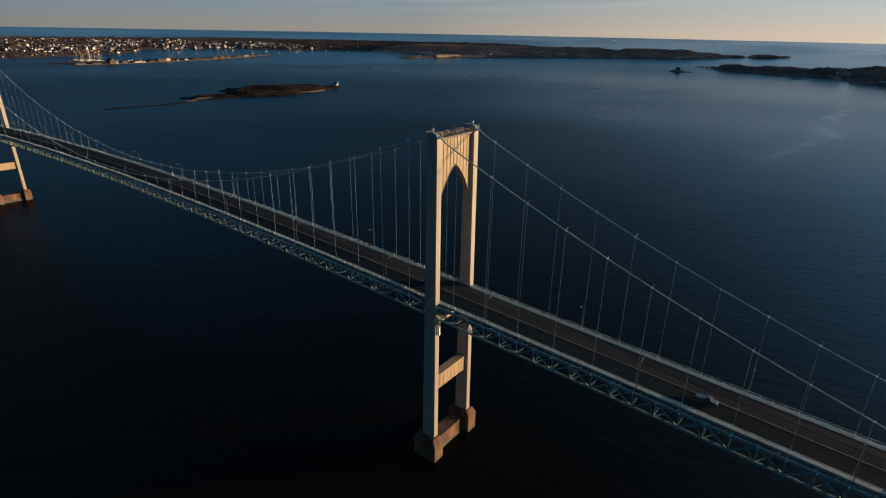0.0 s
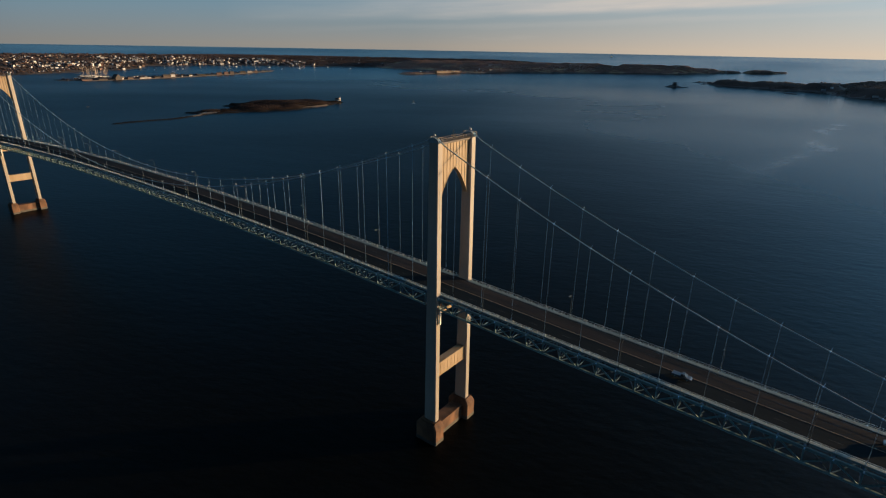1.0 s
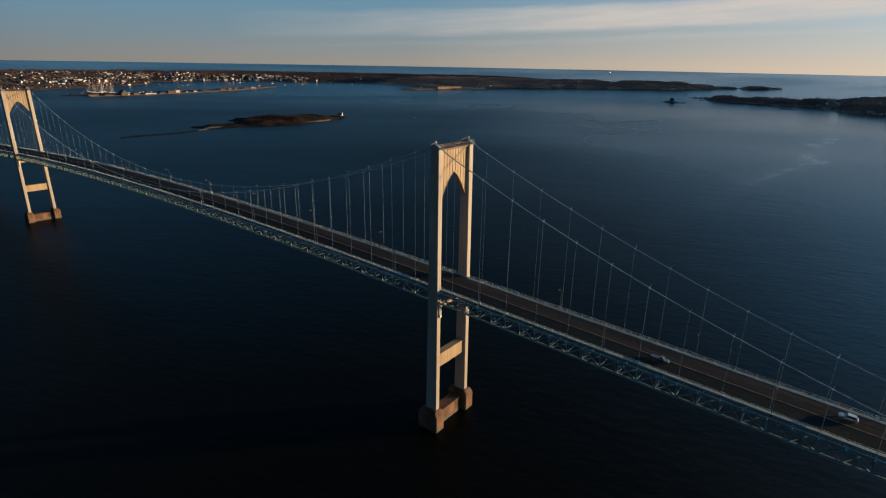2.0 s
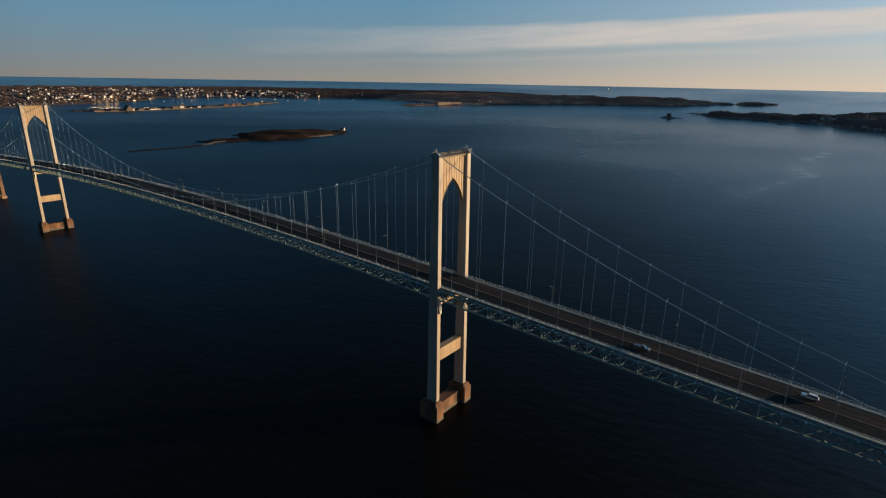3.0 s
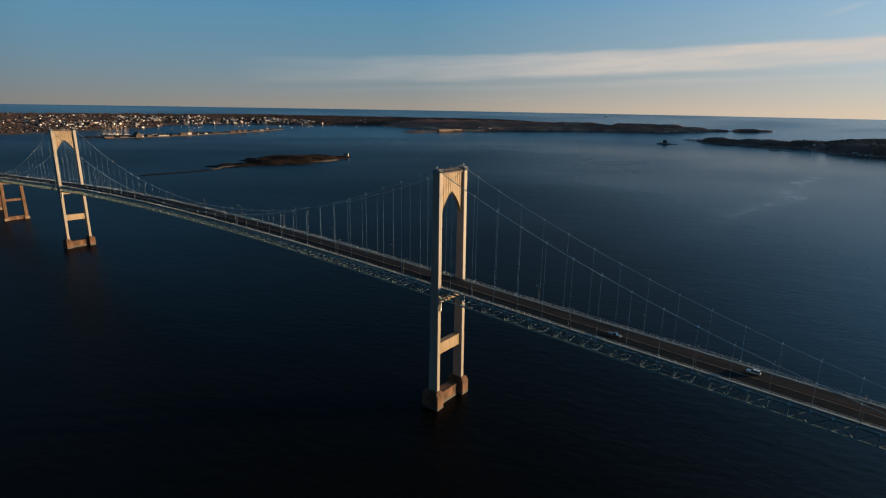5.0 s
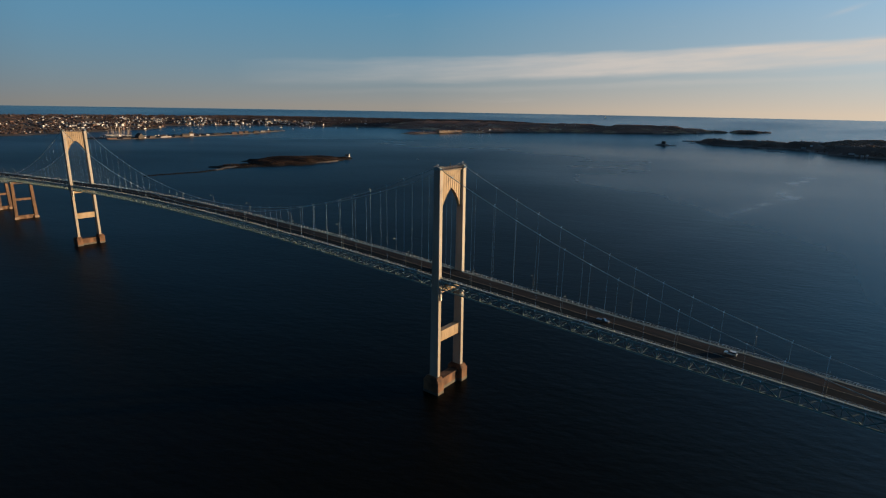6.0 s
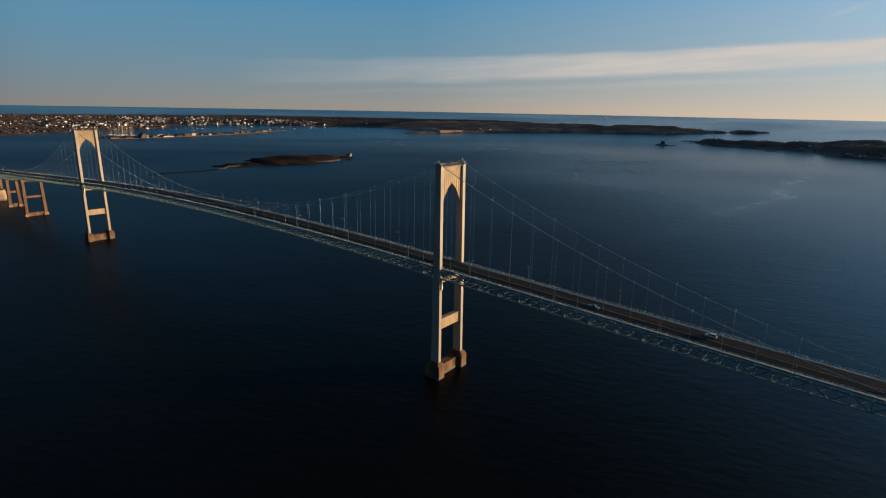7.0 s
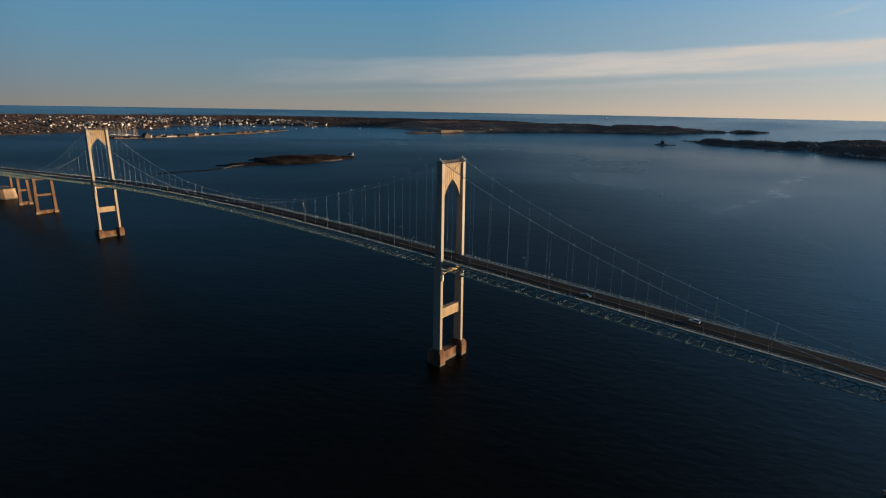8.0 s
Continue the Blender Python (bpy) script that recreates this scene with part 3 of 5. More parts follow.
FORT = [(-2036, 2292, 55, -2034, 2599, 80, 5), (-2034, 2599, 80, -1964, 2937, 120, 9), (-1964, 2937, 120, -1797, 3405, 180, 16), (-1797, 3405, 180, -1564, 3800, 200, 22),
        (-2600, 3500, 700, -1850, 4050, 420, 38), (-1760, 3950, 360, -1600, 4050, 330, 33), (-1564, 3800, 200, -1236, 4116, 220, 26), (-1360, 4260, 330, -1190, 4350, 270, 40),
        (-1130, 4300, 190, -990, 4540, 140, 24), (-990, 4540, 120, -810, 4680, 45, 12), (-720, 4790, 62, -640, 4880, 80, 17), (-640, 4880, 70, -545, 5100, 26, 8)]
HEAD = [(-640, 2975, 9, -570, 2930, 26, 3), (-500, 2835, 75, -395, 2800, 105, 19), (-395, 2800, 100, -330, 2790, 110, 15), (-290, 2795, 115, -195, 2785, 130, 23),
        (-195, 2785, 120, -130, 2775, 115, 18), (-98, 2745, 80, -78, 2740, 80, 31), (-70, 2860, 120, 40, 2900, 150, 12), (66, 2540, 88, 150, 2520, 175, 26),
        (150, 2520, 175, 500, 2500, 330, 34), (300, 2950, 480, 900, 2700, 500, 34)]
build_land("island_ground", "low brown scrubby island with a stony spit", ROSE, 5, ("scrub", "weed", "beach"), 2.0, 0.22)
build_land("harbour_island_ground", "long flat harbour island with a pale sea wall", GOAT, 14)
build_land("town_ground", "wooded winter hillside behind the harbour town", TOWN, 42, ("land", "stone"))
build_land("far_shore_ground", "low brown peninsula with fields and woods", FORT, 26, ("hazed_land", "beach", "field"), 0.8, 0.18)
build_land("headland_ground", "dark rocky wooded headland", HEAD, 16, ("hazed_headground", "rock"))
clumps("island_scrub", "dense brown winter scrub on the island", ROSE, 11500, 1.55, "scrub", 3, 2.6, squash=0.8)
clumps("town_trees", "bare brown trees among the town's houses", TOWN, 21000, 6.5, "wood", 4, 3)
clumps("harbour_trees", "small bare trees on the harbour island", GOAT, 200, 4, "wood", 5, 1.8)
clumps("far_woods", "bare brown woods on the far peninsula", FORT, 11000, 5.2, "hazed_wood", 6, 3, squash=0.5)
clumps("headland_woods", "dark evergreen and bare woods on the headland", HEAD, 7500, 4.6, "hazed_ever", 7, 3, squash=0.6)


# ---- the towers ----
def leg_ring(s, z):
    """The outline of a tower leg at a height: chamfered, tapering upwards. s: +1 or -1, the side."""
    k = min(1.0, max(0.0, (z - 9.5) / 110.0))
    o, i, d, c = 11.5 - 0.4 * k, 9.0 - 0.7 * k, 2.75 - 0.85 * k, 0.25
    q = [(d - c, o), (d, o - c), (d, i + c), (d - c, i), (-d + c, i), (-d, i + c), (-d, o - c), (-d + c, o)]
    return [(x, s * y) for x, y in (q if s < 0 else q[::-1])]


def arch_z(y):
    t = min(1.0, abs(y) / 8.0)
    return 110.3 - 10.8 * (0.45 * t + 0.55 * t ** 2.2)


def bridge_tower(x):
    tw = thing("bridge_tower", "pale painted steel bridge tower with a pointed arch portal", "bridge tower", "bridge towers", at=(x, 0, 0))
    levels = [9.4, 28, 46, 64, 84, 102, 119.6]
    for s in (-1, 1):
        m = Mesh()
        n = 8
        for z in levels:
            m.v += [(a, b, z) for a, b in leg_ring(s, z)]
        m.f = [(i * n + k, i * n + (k + 1) % n, (i + 1) * n + (k + 1) % n, (i + 1) * n + k) for i in range(len(levels) - 1) for k in range(n)]
        m.f += [tuple(range(n)), tuple(range(len(levels) * n - 1, (len(levels) - 1) * n - 1, -1))]
        leg = part("leg", m, M["paint"], tw)
        for z in levels[1:-1]:                     # bolted splices of the leg's sections
            r = [(a * 1.012, s * (10.4 + (abs(b) - 10.4) * 1.02)) for a, b in leg_ring(s, z)]
            part("splice_band", Mesh().prism(r, z - 0.22, z + 0.22), M["paint"], leg)
        m = Mesh().box(-3.4, 3.4, s * 10.55 - 2.0, s * 10.55 + 2.0, 8.9, 9.5)
        part("base_plate", m, M["concrete"], leg)
        m = Mesh()
        pts = [(-2.5, 0), (-1.5, 1.2), (0, 1.75), (1.5, 1.2), (2.5, 0)]
        m.add([(a, s * CABLE_Y - 0.7, 119.6 + b) for a, b in pts] + [(a, s * CABLE_Y + 0.7, 119.6 + b) for a, b in pts],
              [tuple(range(5)), tuple(range(9, 4, -1))] + [(i, i + 5, (i + 1) % 5 + 5, (i + 1) % 5) for i in range(5)])
        part("cable_saddle", m, M["steel"], tw)
        m = Mesh()
        for a in (-2.0, 2.0):
            for b in (-1.3, 1.3):
                m.beam((a, s * 9.9 + b, 119.6), (a, s * 9.9 + b, 121.4), 0.09, 0.09)
        for b in (-1.3, 1.3):
            for h in (120.5, 121.35):
                m.beam((-2.0, s * 9.9 + b, h), (2.0, s * 9.9 + b, h), 0.07, 0.07)
        for a in (-2.0, 2.0):
            m.beam((a, s * 9.9 - 1.3, 121.35), (a, s * 9.9 + 1.3, 121.35), 0.07, 0.07)
        part("platform_railing", m, M["paint"], tw)
    # portal: upright plates over the arch, with open seams
    ends = [-8.5, -6.2, -4.35, -2.6, -0.85, 0.85, 2.6, 4.35, 6.2, 8.5]
    for a, b in zip(ends[:-1], ends[1:]):
        a, b = a + 0.15, b - 0.15
        ys = [a + (b - a) * k / 6 for k in range(7)]
        poly = [(y, 118.9) for y in (b, a)] + [(y, arch_z(y)) for y in ys]
        n = len(poly)
        m = Mesh().add([(0.75, y, z) for y, z in poly] + [(-0.75, y, z) for y, z in poly],
                       [tuple(range(n)), tuple(range(2 * n - 1, n - 1, -1))] + [(i, i + n, (i + 1) % n + n, (i + 1) % n) for i in range(n)])
        part("portal_plate", m, M["panel"], tw)
    m = Mesh()
    for y in ends[1:-1]:
        m.box(-0.6, 0.6, y - 0.2, y + 0.2, arch_z(y) + 0.05, 118.8)
    part("seam_strip", m, M["seam"], tw, "dark recessed seams between the portal plates")
    m = Mesh()
    ys = [-8.3 + 16.6 * k / 40 for k in range(41)]
    v = []
    for y in ys:
        for xx, dz in ((0.9, 0), (0.9, 0.28), (-0.9, 0.28), (-0.9, 0)):
            v.append((xx, y, arch_z(y) + dz - 0.2))
    m.v = v
    m.f = [(4 * i + k, 4 * i + 4 + k, 4 * i + 4 + (k + 1) % 4, 4 * i + (k + 1) % 4) for i in range(40) for k in range(4)]
    part("arch_rim", m, M["panel"], tw, "curved rim of the pointed arch")
    part("portal_cap", Mesh().box(-1.5, 1.5, -8.4, 8.4, 118.9, 119.5), M["rust"], tw)
    # walkway truss and beacons on the cap
    m = Mesh()
    for k in range(13):
        y = -8.4 + 16.8 * k / 12
        for a in (-1.2, 1.2):
            m.beam((a, y, 119.5), (a, y, 120.7), 0.08, 0.08)
            if k < 12:
                m.beam((a, y, 119.5 if k % 2 else 120.7), (a, y + 1.4, 120.7 if k % 2 else 119.5), 0.06, 0.06)
    for a in (-1.2, 1.2):
        m.beam((a, -8.4, 120.7), (a, 8.4, 120.7), 0.09, 0.09)
    part("walkway_railing", m, M["rust"], tw, "weathered dark railing along the tower top")
    for y in (-10.3, 10.3):
        b = part("beacon", Mesh().tube([(0.6, y - 0.8, 119.5), (0.6, y - 0.8, 121.9)], 0.06, 6), M["paint"], tw)
        part("beacon_lamp", Mesh().tube([(0.6, y - 0.8, 121.9), (0.6, y - 0.8, 122.1), (0.6, y - 0.8, 122.45), (0.6, y - 0.8, 122.6)], 0.24, 8), M["hull"], b, "white beacon lamp")
        part("aerial", Mesh().tube([(-1.2, y + 0.9, 119.5), (-1.2, y + 0.9, 122.9)], 0.05, 5), M["paint"], tw)
    m = Mesh()
    for a in (-0.9, 0.9):
        m.beam((a, -0.9, 119.5), (0, 0, 123.0), 0.17, 0.17).beam((a, 0.9, 119.5), (0, 0, 123.0), 0.17, 0.17)
    m.beam((-0.45, 0, 121.2), (0.45, 0, 121.2), 0.1, 0.1)
    part("lifting_frame", m, M["paint"], tw, "small four-legged lifting frame")
    for s in (-1, 1):                                    # the links that hold the deck's ends at the legs
        lk = part("link_post", Mesh().box(2.75, 3.25, s * 9.75 - 0.25, s * 9.75 + 0.25, 52.5, 59.6), M["rail"], tw, "pale steel link post")
        part("link_pin", Mesh().tube([(3.0, s * 9.75 - 0.45, 53.2), (3.0, s * 9.75 + 0.45, 53.2)], 0.3, 10), M["steel"], lk)
    # struts below the deck
    st = part("cross_strut", Mesh().box(-1.45, 1.45, -9.3, 9.3, 28.8, 34.5), M["panel"], tw)
    m = Mesh()
    for k in range(1, 8):
        y = -9.2 + 18.4 * k / 8
        m.box(-1.53, 1.53, y - 0.07, y + 0.07, 28.9, 34.4)
    for z in (28.72, 34.3):
        m.box(-1.6, 1.6, -9.1, 9.1, z, z + 0.3)
    part("stiffener", m, M["panel"], st)
    part("deck_strut", Mesh().box(-1.5, 1.5, -9.0, 9.0, 56.0, 58.2), M["panel"], tw)
    return tw


def tower_pier(x):
    tp = thing("tower_pier", "weathered brown concrete tower pier with stained waterline", "pier", "tower piers", at=(x, 0, 0))
    for s in (-1, 1):
        c = s * 10.75
        oct_ = lambda hx, hy, ch: [(hx - ch, -hy), (hx, -hy + ch), (hx, hy - ch), (hx - ch, hy), (-hx + ch, hy), (-hx, hy - ch), (-hx, -hy + ch), (-hx + ch, -hy)]
        sh = lambda q: [(a, b + c) for a, b in q]
        m = Mesh().prism(sh(oct_(5.05, 2.9, 0.5)), 1.6, 7.2)
        m.prism(sh(oct_(5.05, 2.9, 0.5)), 7.2, 8.9, sh(oct_(3.9, 2.35, 0.4)))
        ped = part("pedestal", m, M["concrete"], tp)
        part("waterline_band", Mesh().prism(sh(oct_(5.08, 2.93, 0.5)), -4, 1.6), M["wet"], ped, "dark wet tide band")
    w = part("tie_wall", Mesh().box(-2.4, 2.4, -8.0, 8.0, 1.6, 6.3), M["concrete"], tp)
    part("wall_coping", Mesh().box(-2.6, 2.6, -7.9, 7.9, 6.3, 6.8), M["concrete"], w)
    part("waterline_band", Mesh().box(-2.45, 2.45, -8.0, 8.0, -4, 1.6), M["wet"], w, "dark wet tide band")
    return tp


for tx in (XT, XT - SPAN):
    bridge_tower(tx + (0.4 if tx == XT else 0.0))
    tower_pier(tx)


# ---- main cables with their suspender ropes ----
MAIN_STEP, SIDE_STEP, FIRST = 12.34, 12.12, 9.42
HANG_MAIN = [XT - FIRST - MAIN_STEP * k for k in range(39)]
HANG_NEAR = [XT + FIRST + SIDE_STEP * k for k in range(14)]
HANG_FAR = [XT - SPAN - FIRST - SIDE_STEP * k for k in range(14)]
CLAMP = Mesh().tube([(-0.2, 0, 0), (0.2, 0, 0)], 0.215, 10)
for o in (-1, 1):
    CLAMP.beam((0, o * 0.17, 0.1), (0, o * 0.2, 1.1), 0.03, 0.03)
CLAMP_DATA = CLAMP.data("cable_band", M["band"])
for s in (-1, 1):
    mc = thing("main_cable", "grey steel suspension cable with pairs of thin suspender ropes", "cable", "main cables")
    xs = [XT - SPAN - SIDE + (SPAN + 2 * SIDE) * k / 300 for k in range(301)]
    part("cable_strand", Mesh().tube([(x, s * CABLE_Y, cable_z(x) + (0.45 if abs(abs(x - XM) - HALF) < 3 else 0)) for x in xs], 0.182, 8), M["wrap"], mc, smooth=True)
    for o in (-0.2, 0.2):
        part("hand_rope", Mesh().tube([(x, s * CABLE_Y + o, cable_z(x) + 1.1) for x in xs[::3]], 0.013, 4), M["handrope"], mc)
    for x in HANG_MAIN + HANG_NEAR + HANG_FAR:
        zt, zb = cable_z(x), road_z(x) - 0.6
        dz = (cable_z(x + 1) - cable_z(x - 1)) / 2
        part("cable_band", CLAMP_DATA, M["band"], mc, at=Matrix.Translation((x, s * CABLE_Y, zt)) @ Matrix.Rotation(-math.atan(dz), 4, "Y"))
        if zt - zb > 1.0:
            r = 0.017 if x > XT else 0.022              # thinned in the side span, in place of the ropes' dimmer, shaded look
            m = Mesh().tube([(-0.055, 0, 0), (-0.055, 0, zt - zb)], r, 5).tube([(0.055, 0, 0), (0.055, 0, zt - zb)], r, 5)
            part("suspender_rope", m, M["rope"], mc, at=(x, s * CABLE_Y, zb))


# ---- the deck ----
def sloped(x, y=0.0, dz=0.0):
    g = (road_z(x + 1) - road_z(x - 1)) / 2
    return Matrix.Translation((x, y, road_z(x) + dz)) @ Matrix.Rotation(-math.atan(g), 4, "Y")


def strip(xs, y0, y1, z0, z1):
    """A long bar of constant section that follows the road's profile."""
    m = Mesh()
    for x in xs:
        z = road_z(x)
        m.v += [(x, y0, z + z0), (x, y1, z + z0), (x, y1, z + z1), (x, y0, z + z1)]
    m.f = [(4 * i + k, 4 * i + 4 + k, 4 * i + 4 + (k + 1) % 4, 4 * i + (k + 1) % 4) for i in range(len(xs) - 1) for k in range(4)]
    m.f += [(0, 1, 2, 3), tuple(4 * len(xs) - 1 - k for k in range(4))]
    return m


def deck_span(name, label, x_from, x_to, nodes, depth, group):
    """Roadway, parapets and stiffening truss between two supports. nodes: the truss's panel points along x."""
    dk = thing(name, label, "bridge deck", group)
    n = max(2, int(abs(x_to - x_from) / 6))
    xs = [x_from + (x_to - x_from) * k / n for k in range(n + 1)]
    part("roadway", strip(xs, -8.2, 0.0, -0.35, 0.0), M["road"], dk, "dark fresh asphalt lanes")
    part("roadway", strip(xs, 0.0, 8.2, -0.35, 0.0), M["oldroad"], dk, "worn reddish asphalt lanes")
    for o in (-0.10, 0.10):
        part("yellow_line", strip(xs, o - 0.06, o + 0.06, 0.004, 0.012), M["yellow"], dk)
    for s in (-1, 1):
        part("edge_line", strip(xs, s * 7.0 - 0.08, s * 7.0 + 0.08, 0.004, 0.012), M["white"], dk)
        part("edge_slab", strip(xs, min(s * 8.2, s * 9.25), max(s * 8.2, s * 9.25), -0.45, -0.02), M["deckside"], dk)
        part("fascia", strip(xs, min(s * 9.21, s * 9.24), max(s * 9.21, s * 9.24), -0.44, 0.11), M["green"], dk, "dark blue-green steel fascia plate")
        for h in (0.62, 1.15):
            part("guard_rail", strip(xs, s * 8.99 - 0.03, s * 8.99 + 0.03, h - 0.03, h + 0.03), M["rail"], dk)
    m = Mesh()
    for s in (-1, 1):
        for k in range(int(abs(x_to - x_from) / 12.3)):
            a = min(x_from, x_to) + 12.3 * k
            m.add([(a + e, s * 3.95 + f, road_z(a + e) + 0.008) for e, f in ((0, -0.05), (3.0, -0.05), (3.0, 0.05), (0, 0.05))], [(0, 1, 2, 3)])
    tagged(part("lane_dash", m, M["white"], dk), kind="stuff")
    # parapet blocks with open joints
    step = abs(nodes[1] - nodes[0])
    L = step / 2 - 0.05
    prof = [(-1.1, 0.0), (0.45, 0.0), (0.45, 0.13), (0.40, 0.15), (0.10, 0.15), (0.03, 0.14), (-0.5, 0.13), (-1.02, 0.11)]
    pd = Mesh()
    pd.v = [(-L, a, b) for a, b in prof] + [(L, a, b) for a, b in prof]
    pd.f = [tuple(range(7, -1, -1)), tuple(range(8, 16))] + [(i, (i + 1) % 8, (i + 1) % 8 + 8, i + 8) for i in range(8)]
    pdata = pd.data("parapet_block", M["deckside"])
    post = Mesh().box(-0.045, 0.045, 0.09, 0.19, 0.13, 1.17).data("rail_post", M["rail"])
    for s in (-1, 1):
        for a, b in zip(nodes[:-1], nodes[1:]):
            c = (a + b) / 2
            part("parapet_block", pdata, M["deckside"], dk, at=sloped(c, s * RAIL_Y) @ (Matrix.Identity(4) if s > 0 else Matrix.Rotation(math.pi, 4, "Z")))
            for e in (c, a):
                part("rail_post", post, M["rail"], dk, at=sloped(e, s * 8.99 - 0.14))
    # truss
    zt, zb = -0.95, -0.95 - depth
    for s in (-1, 1):
        y = s * CABLE_Y
        part("top_chord", strip(nodes, y - 0.32, y + 0.32, zt - 0.38, zt + 0.38), M["green"], dk)
        part("bottom_chord", strip(nodes, y - 0.28, y + 0.28, zb - 0.3, zb + 0.3), M["green"], dk)
        vd = Mesh().beam((0, 0, zb), (0, 0, zt), 0.36, 0.3).data("truss_vertical", M["green"])
        gd = Mesh().box(-0.75, 0.75, -0.36, 0.36, zt - 0.75, zt + 0.42).data("gusset_plate", M["green"])
        for k, x in enumerate(nodes):
            part("truss_vertical", vd, M["green"], dk, at=(x, y, road_z(x)))
            if k % 2 == 0:
                part("gusset_plate", gd, M["green"], dk, at=sloped(x, y))
            if k + 1 < len(nodes):
                x2 = nodes[k + 1]
                lo, hi = (x2, x) if k % 2 == 0 else (x, x2)
                m = Mesh().beam((0, 0, 0), (lo - hi, 0, road_z(lo) + zb - road_z(hi) - zt), 0.34, 0.42)
                part("truss_diagonal", m, M["green"], dk, at=(hi, y, road_z(hi) + zt))
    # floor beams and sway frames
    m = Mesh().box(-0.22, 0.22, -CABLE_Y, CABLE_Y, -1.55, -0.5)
    fb = m.data("floor_beam", M["sun_muted"])
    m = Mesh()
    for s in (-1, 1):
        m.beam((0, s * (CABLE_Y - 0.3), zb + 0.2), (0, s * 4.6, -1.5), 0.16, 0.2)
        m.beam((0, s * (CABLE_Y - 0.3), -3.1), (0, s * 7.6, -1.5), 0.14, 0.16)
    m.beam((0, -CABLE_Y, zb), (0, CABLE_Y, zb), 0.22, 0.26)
    sf = m.data("sway_frame", M["sun_muted"])
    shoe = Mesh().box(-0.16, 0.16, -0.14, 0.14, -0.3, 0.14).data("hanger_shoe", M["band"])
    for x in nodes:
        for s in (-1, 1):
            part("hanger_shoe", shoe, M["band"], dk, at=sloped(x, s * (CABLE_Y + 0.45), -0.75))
        part("floor_beam", fb, M["sun_muted"], dk, at=(x, 0, road_z(x)))
        part("sway_frame", sf, M["sun_muted"], dk, at=(x, 0, road_z(x)))
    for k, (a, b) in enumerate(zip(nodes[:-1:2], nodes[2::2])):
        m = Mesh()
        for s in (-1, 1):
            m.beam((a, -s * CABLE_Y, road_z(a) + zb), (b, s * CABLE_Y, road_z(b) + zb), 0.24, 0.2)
        part("lateral_brace", m, M["sun_muted"], dk)
    for y in (-6.0, -3.0, 0.0, 3.0, 6.0):
        part("stringer", strip(xs, y - 0.12, y + 0.12, -0.95, -0.36), M["green"], dk)
    return dk


def panel_points(hang):
    """Hanger points and the points half-way between them, carried on to both supports."""
    step = (hang[1] - hang[0]) / 2
    pts = [hang[0] + step * k for k in range(2 * len(hang) - 1)]
    return [hang[0] - step] + pts + [pts[-1] + step]


DEPTH = 5.25 - 0.95
m_nodes = panel_points(HANG_MAIN)
deck_span("main_span_deck", "two-way asphalt bridge deck on a blue-green steel truss between the towers", XT, XT - SPAN, m_nodes, DEPTH, "deck spans")
n_nodes = panel_points(HANG_NEAR)
n_nodes += [n_nodes[-1] + 6.06 * k for k in range(1, 12)]
deck_span("side_span_deck", "asphalt bridge deck on a blue-green truss hung from the side cables", XT, n_nodes[-1], n_nodes, DEPTH, "deck spans")
f_nodes = panel_points(HANG_FAR)
f_nodes += [f_nodes[-1] - 6.06 * k for k in range(1, 6)]
deck_span("side_span_deck", "asphalt bridge deck on a blue-green truss hung from the side cables", XT - SPAN, f_nodes[-1], f_nodes, DEPTH, "deck spans")
a_nodes = [f_nodes[-1] - 8.0 * k for k in range(37)]
deck_span("approach_deck", "approach deck on a deeper blue-green truss beyond the suspended spans", f_nodes[-1], a_nodes[-1], a_nodes, 7.6, "deck spans")


# ---- approach piers and anchorage ----
def approach_pier(x, y, half, top):
    ap = thing("approach_pier", "brown weathered concrete frame pier with two legs and cross beams", "pier", "approach piers", at=(x, y, 0))
    for s in (-1, 1):
        r = lambda h, w, d: [(d, s * (h - w)), (d, s * h), (-d, s * h), (-d, s * (h - w))][::(-1 if s < 0 else 1)]
        part("leg", Mesh().prism(r(half + 1.0, 3.6, 2.4), 3.0, top - 2.6, r(half, 3.2, 1.9)), M["frame"], ap)
        part("footing", Mesh().prism(r(half + 1.9, 5.4, 3.6), -4, 3.0, r(half + 1.7, 5.0, 3.3)), M["footing"], ap, "paler footing at the waterline")
    part("cap_beam", Mesh().box(-2.1, 2.1, -half - 0.5, half + 0.5, top - 2.6, top - 0.3), M["frame"], ap)
    part("cap_slab", Mesh().box(-2.4, 2.4, -half - 0.8, half + 0.8, top - 0.3, top), M["footing"], ap)
    part("cross_beam", Mesh().box(-1.3, 1.3, -half + 2.2, half - 2.2, top * 0.5, top * 0.5 + 2.8), M["frame"], ap)
    part("tie_beam", Mesh().box(-1.7, 1.7, -half + 1.5, half - 1.5, -2, 4.6), M["frame"], ap)
    m = Mesh()
    for s in (-1, 1):
        m.box(-0.9, 0.9, s * CABLE_Y - 0.8, s * CABLE_Y + 0.8, top, top + 1.0)
    part("bearing", m, M["footing"], ap)
    return ap


for px, py, ph, deep in ((XT - SPAN - SIDE, 1.0, 11.6, DEPTH), (XT + SIDE + 9, 0.0, 11.6, DEPTH), (-788.0, 3.0, 6.9, 7.6)):
    approach_pier(px, py, ph, road_z(px) - 0.95 - deep - 0.3 - 1.0)


